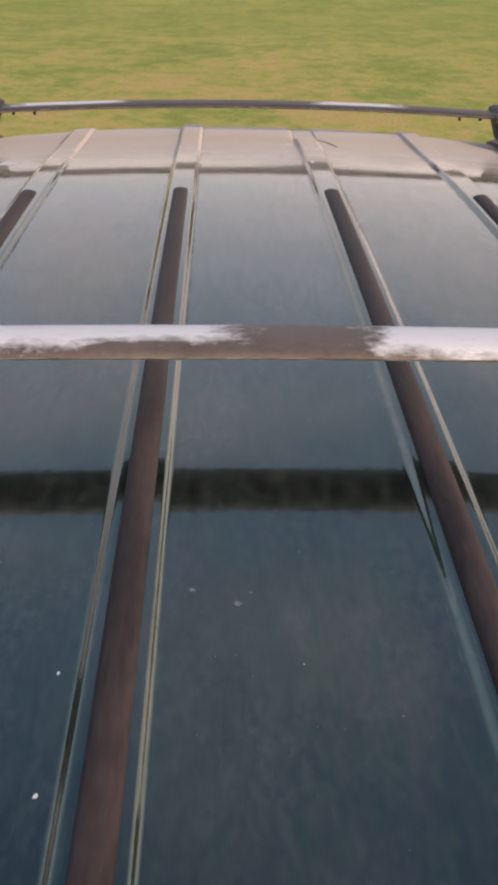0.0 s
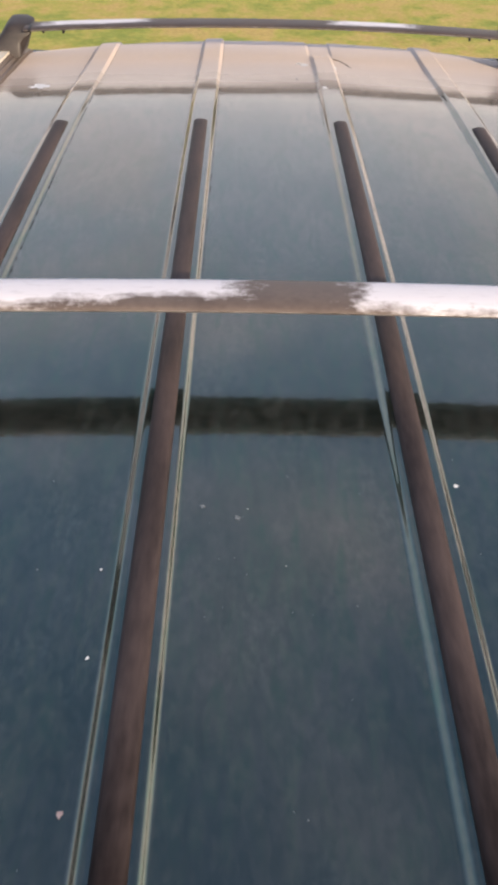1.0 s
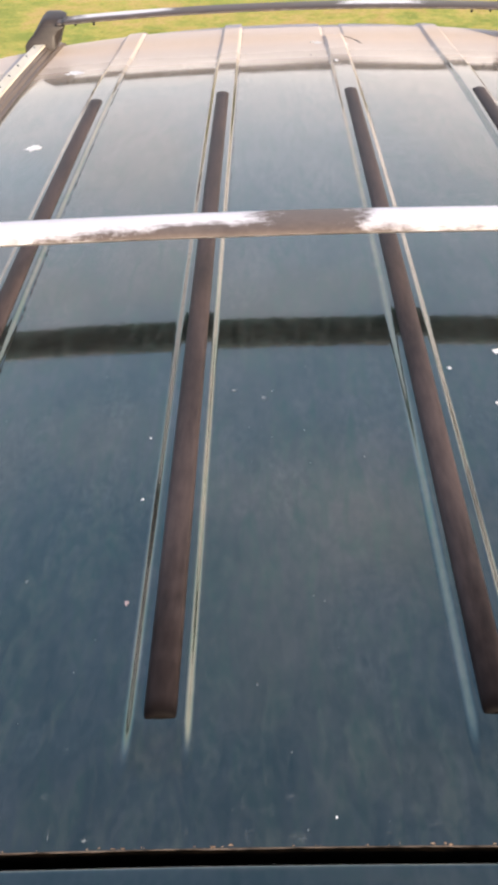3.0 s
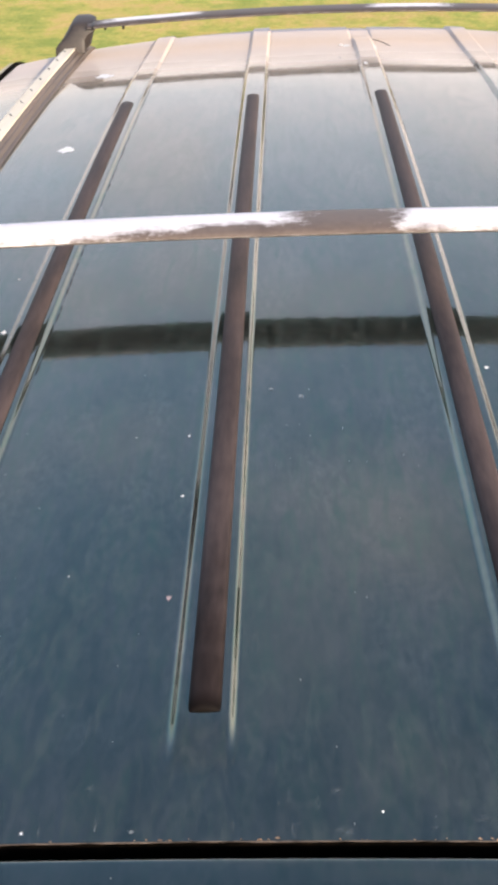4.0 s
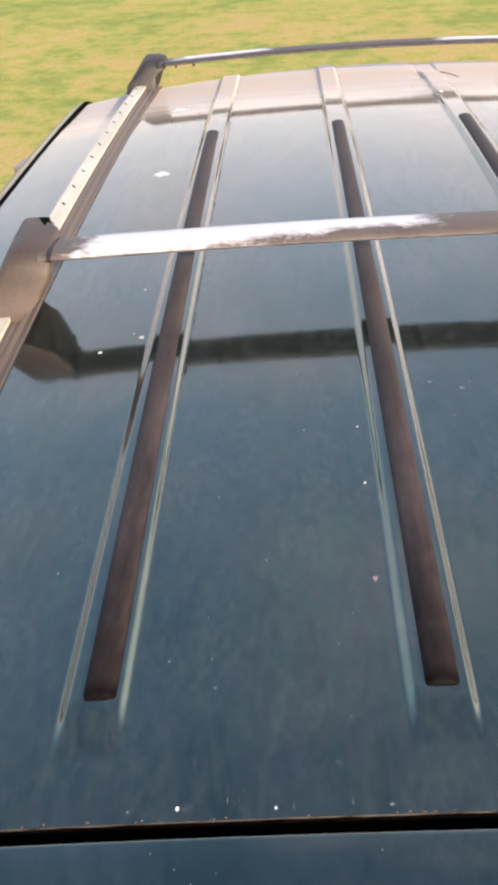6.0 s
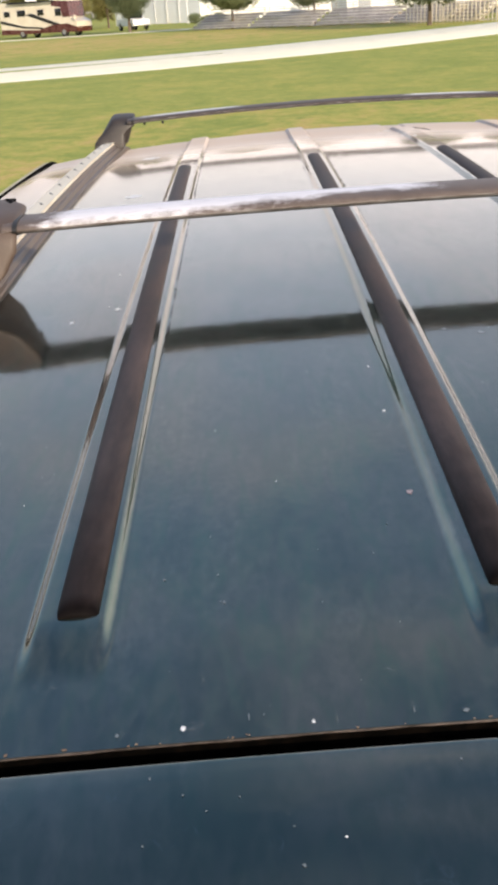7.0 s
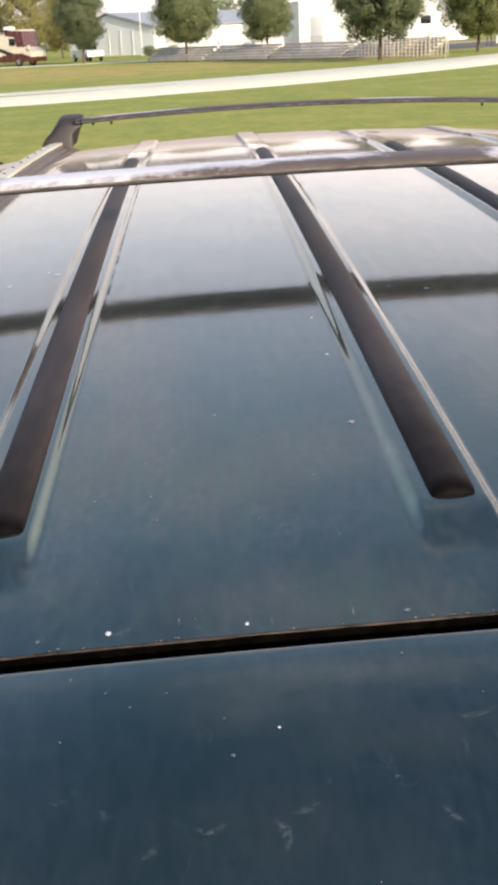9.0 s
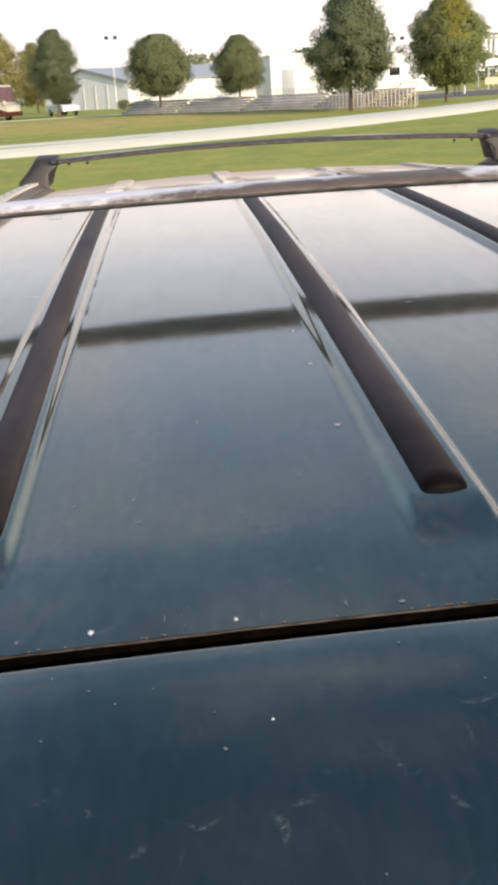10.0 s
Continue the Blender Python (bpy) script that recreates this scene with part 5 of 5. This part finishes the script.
def build_shrub(x, y, h, w, seed):
    """Low leafy bush: a few stems and a heap of small leaves."""
    rng = np.random.default_rng(seed)
    sh = thing("shrub", "low dark green shrub at the foot of the light pole", "shrub", (x, y, 0), 0.0, "shrubs by the hall")
    bm = bmesh.new()
    for k in range(5):
        a = 1.26 * k
        tube(bm, [(0, 0, 0), (0.2 * w * math.cos(a), 0.2 * w * math.sin(a), 0.7 * h)], [0.03, 0.01], 6)
    part("stem", bm, BARK, sh)
    n = 1500
    off = rng.normal(0, 1, (n, 3))
    off /= np.linalg.norm(off, axis=1, keepdims=True)
    pos = off * (rng.random(n) ** 0.4)[:, None] * np.array((w / 2, w / 2, h / 2)) + np.array((0, 0, h / 2))
    a = rng.normal(0, 1, (n, 3))
    a /= np.linalg.norm(a, axis=1, keepdims=True)
    b = np.cross(a, off + 0.2)
    b /= np.linalg.norm(b, axis=1, keepdims=True)
    v = np.stack([pos - a * 0.07, pos - b * 0.045, pos + a * 0.07, pos + b * 0.045], 1).reshape(-1, 3)
    me = bpy.data.meshes.new("crown")
    me.from_pydata(v.tolist(), [], np.arange(n * 4).reshape(-1, 4).tolist())
    me.materials.append(LEAF_DARK)
    new("crown", me).parent = sh


for i, (x, y, h, w) in enumerate(((-5.6, 140.0, 1.3, 2.0), (-3.9, 141.0, 1.0, 2.2), (-2.6, 142.0, 1.2, 1.7))):
    build_shrub(x, y, h, w, 60 + i)


def build_steps(m):
    """Open stair at the end of a bleacher: pale treads on two stringers, with a handrail."""
    st = thing("access_steps", "pale painted access steps with handrail beside the bleachers", "steps", group="steps at the bleachers")
    st.matrix_world = m
    for y in (-0.45, 0.45):
        bm = bmesh.new()
        loft(bm, [[(-0.8, y + d, 0.0), (-0.6, y + d, 0.0), (0.8, y + d, 0.95), (0.8, y + d, 1.12)] for d in (-0.02, 0.02)])
        bmesh.ops.recalc_face_normals(bm, faces=bm.faces)
        part("stringer", bm, IVORY, st)
    for k in range(5):
        bm = bmesh.new()
        box(bm, (-0.6 + 0.32 * k, 0, 0.20 + 0.215 * k), (0.30, 0.86, 0.05), 0.01)
        part("tread", bm, IVORY, st)
    bm = bmesh.new()
    tube(bm, [(-0.7, -0.45, 0.1), (-0.7, -0.45, 0.95), (0.75, -0.45, 1.9), (0.75, -0.45, 1.0)], 0.03, 8)
    part("handrail", bm, IVORY, st)


for along in (0.6, 3.2):
    c = a + way * along
    build_steps(pose(c.x - 0.9, c.y + 1.3, 0, 0, 0, turn))


def build_hall():
    """Long metal building: white lit side, gable with skylight in its colour, grey roof."""
    hall = thing("metal_hall", "long white metal building with a pale gable and grey roof", "building")
    # gable colour raised and tinted blue for the skylight on its shaded side
    GABLE = surface("skylit_siding", (0.87, 0.89, 0.93), (0.92, 0.93, 0.96), 0.6, (0.5, 0.65))
    c0, u, v = Vector((-5.2, 150, 0)), Vector((0.76, 0.65, 0)), Vector((-0.65, 0.76, 0))
    L, W, eave, ridge = 33.0, 20.4, 3.6, 5.5
    def p(s, t, z):
        q = c0 + u * s + v * t
        return (q.x, q.y, z)
    def prism(name, pts, n, material, label=""):
        bm = bmesh.new()
        loft(bm, [[Vector(q) for q in pts], [Vector(q) + n for q in pts]])
        bmesh.ops.recalc_face_normals(bm, faces=bm.faces)
        return part(name, bm, material, hall, label, smooth=False)
    front = prism("wall", [p(0, 0, 0), p(L, 0, 0), p(L, 0, eave), p(0, 0, eave)], v * 0.2, WHITEWALL, "white sheet metal wall")
    gable = prism("gable_wall", [p(0, 0.21, 0), p(0, W - 0.21, 0), p(0, W - 0.21, eave), p(0, W / 2, ridge - 0.05), p(0, 0.21, eave)], u * 0.2, GABLE, "sheet metal gable, skylight tint in its colour")
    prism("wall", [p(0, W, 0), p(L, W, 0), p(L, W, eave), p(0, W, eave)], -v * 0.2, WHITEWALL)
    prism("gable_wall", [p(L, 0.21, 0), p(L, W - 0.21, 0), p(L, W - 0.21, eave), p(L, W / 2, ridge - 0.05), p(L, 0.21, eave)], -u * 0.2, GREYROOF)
    prism("roof", [p(-0.3, -0.4, eave - 0.02), p(L + 0.3, -0.4, eave - 0.02), p(L + 0.3, W / 2, ridge + 0.1), p(-0.3, W / 2, ridge + 0.1)], Vector((0, 0, 0.12)), GREYROOF)
    prism("roof", [p(-0.3, W + 0.4, eave - 0.02), p(L + 0.3, W + 0.4, eave - 0.02), p(L + 0.3, W / 2 + 0.01, ridge + 0.1), p(-0.3, W / 2 + 0.01, ridge + 0.1)], Vector((0, 0, 0.12)), GREYROOF)
    prism("roof_trim", [p(-0.34, -0.4, eave - 0.05), p(-0.34, W / 2, ridge + 0.05), p(-0.34, W / 2, ridge - 0.2), p(-0.34, -0.4, eave - 0.3)], u * 0.03, GREYROOF)
    for t0, t1 in ((4.6, 5.0), (7.4, 7.8), (10.2, 10.5)):
        prism("gable_trim", [p(-0.02, t0, 0), p(-0.02, t1, 0), p(-0.02, t1, 3.2), p(-0.02, t0, 3.2)], -u * 0.05, WHITEPAINT)
    for s in range(1, 15):
        prism("siding_rib", [p(s * 2, -0.01, 0), p(s * 2 + 0.08, -0.01, 0), p(s * 2 + 0.08, -0.01, eave - 0.1), p(s * 2, -0.01, eave - 0.1)], -v * 0.04, WHITEWALL)


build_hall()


def build_box_building(name, label, category, c, s, turn, wall, roof_material, door=True):
    ob = thing(name, label, category, c, turn)
    bm = bmesh.new()
    box(bm, (0, 0, s[2] / 2), s, 0.05)
    part("wall", bm, wall, ob)
    bm = bmesh.new()
    box(bm, (0, 0, s[2] + 0.08), (s[0] + 0.3, s[1] + 0.3, 0.14), 0.03)
    part("roof", bm, roof_material, ob)
    if door:
        bm = bmesh.new()
        box(bm, (-s[0] * 0.05, -s[1] / 2 - 0.03, s[2] * 0.36), (s[0] * 0.32, 0.06, s[2] * 0.7), 0.01)
        part("door", bm, GREYROOF, ob, "pale grey roller door")
    return ob


build_box_building("shed", "small white shed with a grey door", "shed", (13.2, 118, 0), (4.2, 5.0, 4.9), 4, WHITEWALL, WHITEWALL)
build_box_building("low_shed", "long low white outbuilding", "shed", (20.5, 150, 0), (15, 6, 4.6), 6, WHITEWALL, GREYROOF, False)


def wheel_at(parent, x, y, r, w):
    bm = bmesh.new()
    tube(bm, [(x, y - w / 2, r), (x, y - w / 2 + 0.03, r), (x, y + w / 2 - 0.03, r), (x, y + w / 2, r)], [r * 0.9, r, r, r * 0.9], 18)
    wh = part("wheel", bm, TYRE, parent, "black tyre")
    bm = bmesh.new()
    tube(bm, [(x, y - w / 2 - 0.012, r), (x, y + w / 2 + 0.012, r)], r * 0.58, 14)
    part("hub", bm, ALLOY, wh)


def extrude_side(bm, pts, y0, y1):
    loft(bm, [[(x, y0, z) for x, z in pts], [(x, y1, z) for x, z in pts]])
    bmesh.ops.recalc_face_normals(bm, faces=bm.faces)


def build_motorhome():
    """Coach nose to +x; its side faces -y."""
    rv = thing("motorhome", "cream and maroon motorhome with dark swoosh graphics", "motorhome", (-15.7, 111.2, 0), -30)
    bm = bmesh.new()
    extrude_side(bm, [(-10.0, 0.45), (-0.35, 0.45), (0.0, 0.8), (0.0, 1.35), (-0.85, 1.75), (-1.0, 3.3), (-1.2, 3.45), (-10.0, 3.45)], -1.22, 1.22)
    part("body", bm, CREAM, rv, smooth=False)
    bm = bmesh.new()
    extrude_side(bm, [(-0.78, 1.83), (-0.95, 3.28), (-3.0, 3.42), (-3.0, 2.9), (-1.9, 2.75), (-1.7, 1.8)], -1.235, 1.235)
    part("cab_cap", bm, MAROON, rv, "maroon front cap")
    bm = bmesh.new()
    extrude_side(bm, [(-9.98, 0.40), (-0.02, 0.40), (0.03, 0.85), (-1.2, 1.22), (-3.0, 1.15), (-5.0, 0.72), (-9.98, 0.90)], -1.245, 1.245)
    part("skirt", bm, MAROON, rv, "maroon lower skirt")
    bm = bmesh.new()
    extrude_side(bm, [(-6.5, 2.2), (-5.8, 2.35), (-2.6, 1.35), (-1.4, 1.0), (-2.4, 0.95), (-4.2, 1.5)], -1.24, -1.225)
    part("swoosh", bm, BLACK, rv, "dark swoosh stripe")
    bm = bmesh.new()
    extrude_side(bm, [(-9.9, 1.5), (-7.0, 0.95), (-4.4, 0.8), (-4.4, 0.95), (-7.0, 1.15), (-9.9, 1.8)], -1.24, -1.225)
    part("swoosh", bm, BLACK, rv)
    for x0, x1, z0, z1 in ((-2.6, -1.85, 1.95, 2.65), (-4.9, -4.1, 2.1, 2.65), (-7.6, -6.5, 2.1, 2.7), (-9.4, -8.6, 2.1, 2.65)):
        bm = bmesh.new()
        box(bm, ((x0 + x1) / 2, -1.235, (z0 + z1) / 2), (x1 - x0, 0.04, z1 - z0), 0.01)
        part("window", bm, GLASS, rv)
    bm = bmesh.new()
    extrude_side(bm, [(-0.83, 1.80), (-0.95, 2.7), (-0.99, 2.7), (-0.9, 1.80)], -1.1, 1.1)
    part("windshield", bm, GLASS, rv)
    bm = bmesh.new()
    box(bm, (-5.5, -1.5, 3.38), (6.0, 0.28, 0.16), 0.03)
    part("awning", bm, BLACK, rv, "rolled awning")
    for x in (-3.4, -6.6):
        bm = bmesh.new()
        box(bm, (x, 0, 3.62), (0.9, 0.8, 0.32), 0.08)
        part("roof_unit", bm, WHITEPAINT, rv, "white roof air conditioner")
    for x in (-1.7, -7.2):
        for y in (-1.1, 1.1):
            wheel_at(rv, x, y, 0.42, 0.28)
    for y in (-1.5, 1.5):
        bm = bmesh.new()
        box(bm, (0.05, y, 1.75), (0.12, 0.2, 0.4), 0.03)
        box(bm, (-0.2, y * 0.9, 1.9), (0.4, 0.05, 0.05))
        part("mirror", bm, CREAM, rv)


build_motorhome()


def build_pickup():
    pk = thing("pickup_truck", "white crew-cab pickup truck parked on the grass", "pickup truck", (-11.7, 121.0, 0), -65)
    bm = bmesh.new()
    extrude_side(bm, [(-2.7, 0.45), (2.6, 0.45), (2.65, 0.95), (2.5, 1.08), (1.25, 1.15), (-0.75, 1.12), (-0.8, 1.15), (-2.7, 1.15)], -0.95, 0.95)
    part("body", bm, WHITEPAINT, pk)
    bm = bmesh.new()
    extrude_side(bm, [(1.25, 1.15), (0.55, 1.78), (0.2, 1.85), (-0.65, 1.83), (-0.85, 1.15)], -0.80, 0.80)
    part("cab", bm, WHITEPAINT, pk)
    for y in (-0.81, 0.81):
        for x0, x1 in ((-0.65, 0.12), (0.2, 0.85)):
            bm = bmesh.new()
            box(bm, ((x0 + x1) / 2, y, 1.47), (x1 - x0, 0.02, 0.42), 0.005)
            part("window", bm, GLASS, pk)
    bm = bmesh.new()
    extrude_side(bm, [(1.24, 1.19), (0.62, 1.73), (0.66, 1.75), (1.29, 1.20)], -0.72, 0.72)
    part("windshield", bm, GLASS, pk)
    for x in (-1.7, 1.75):
        for y in (-0.86, 0.86):
            wheel_at(pk, x, y, 0.39, 0.26)
    for x in (2.66, -2.72):
        bm = bmesh.new()
        box(bm, (x, 0, 0.55), (0.12, 1.8, 0.2), 0.04)
        part("bumper", bm, ALLOY, pk)


build_pickup()


def build_trailer():
    tl = thing("travel_trailer", "white fifth-wheel travel trailer with a sloping nose", "trailer", (24.0, 100, 0), 8)
    bm = bmesh.new()
    extrude_side(bm, [(-5.0, 0.7), (1.0, 0.7), (1.3, 1.6), (4.2, 1.6), (4.0, 2.0), (1.9, 4.0), (-5.0, 4.1)], -1.2, 1.2)
    part("body", bm, WHITEPAINT, tl, smooth=False)
    for x0, x1, z0, z1 in ((2.3, 2.72, 1.85, 2.25), (-3.6, -2.6, 2.2, 2.9)):
        bm = bmesh.new()
        box(bm, ((x0 + x1) / 2, -1.21, (z0 + z1) / 2), (x1 - x0, 0.04, z1 - z0), 0.01)
        part("window", bm, GLASS, tl)
    bm = bmesh.new()
    box(bm, (-1.4, -1.3, 3.3), (2.2, 0.1, 0.1), 0.02)
    part("awning_arm", bm, GREYROOF, tl)
    for x in (-2.4, -1.5):
        for y in (-1.0, 1.0):
            wheel_at(tl, x, y, 0.38, 0.25)
    for y in (-0.5, 0.5):
        bm = bmesh.new()
        box(bm, (3.6, y, 0.8), (0.1, 0.1, 1.6))
        part("landing_leg", bm, BLACK, tl)


build_trailer()


def build_light_pole(x, y, h, n, r=0.07):
    lp = thing("floodlight_pole", "pale floodlight pole with lamps at the top", "light pole", (x, y, 0), 0, "floodlight poles")
    bm = bmesh.new()
    tube(bm, [(0, 0, -0.2), (0, 0, h * 0.5), (0, 0, h)], [r * 1.3, r, r * 0.75], 10)
    part("pole", bm, WHITEWALL, lp)
    bm = bmesh.new()
    box(bm, (0, 0, h - 0.1), (1.3, 0.08, 0.08))
    part("cross_arm", bm, WHITEWALL, lp)
    for i in range(n):
        bm = bmesh.new()
        box(bm, (-0.55 + 1.1 * i / max(1, n - 1), -0.2, h + 0.02), (0.5, 0.42, 0.42), 0.08)
        part("lamp", bm, BLACK, lp, "dark floodlight head")


build_light_pole(-6.5, 140, 8.75, 2, 0.055)
build_light_pole(30.5, 140, 6.8, 2, 0.055)
build_light_pole(31.0, 110, 10.3, 2)


def build_stand():
    st = thing("spectator_stand", "open green steel stand with pale panels", "stand", (44.0, 132, 0), 8)
    for i in range(5):
        for y in (0, 3):
            bm = bmesh.new()
            box(bm, (-4 + 2 * i, y, 3.2), (0.2, 0.2, 6.4))
            part("post", bm, GREENSTEEL, st)
    for z, material in ((1.0, TANBOARD), (3.2, WHITEWALL), (6.0, GREENSTEEL)):
        bm = bmesh.new()
        box(bm, (0, -0.15, z), (9, 0.15, 0.8 if z < 6 else 0.3))
        part("panel", bm, material, st)
    bm = bmesh.new()
    box(bm, (0, 1.5, 6.55), (10, 4.5, 0.2))
    part("roof", bm, GREYROOF, st)


build_stand()

# added board, not known to lie on this grass
board = thing("added_board", "tan board added on the grass", "board", (-2.33, 8.25, 0), 62)
bm = bmesh.new()
box(bm, (0, 0, 0.035), (0.34, 0.14, 0.04), 0.008)
part("plank", bm, TANBOARD, board)


def build_far_woods():
    rng = np.random.default_rng(8)
    n = 14000
    x = rng.uniform(-260, 330, n)
    y = 300 + 40 * rng.random(n)
    top = 7.5 + 3.0 * np.sin(x * 0.045) + 2.0 * np.sin(x * 0.13 + 1.0) + 1.5 * rng.random(n)
    z = top * rng.random(n) ** 0.6
    a = rng.normal(0, 1, (n, 3))
    b = rng.normal(0, 1, (n, 3))
    a *= 0.9 / np.linalg.norm(a, axis=1, keepdims=True)
    b *= 0.9 / np.linalg.norm(b, axis=1, keepdims=True)
    p = np.stack([x, y, z], 1)
    v = np.stack([p - a, p - b, p + a, p + b], 1).reshape(-1, 3)
    me = bpy.data.meshes.new("far_woods")
    me.from_pydata(v.tolist(), [], np.arange(n * 4).reshape(-1, 4).tolist())
    ob = new("far_woods", me)
    me.materials.append(LEAF_HAZY)
    tagged(ob, "low hazy line of trees on the horizon", "woods", kind="stuff")


build_far_woods()
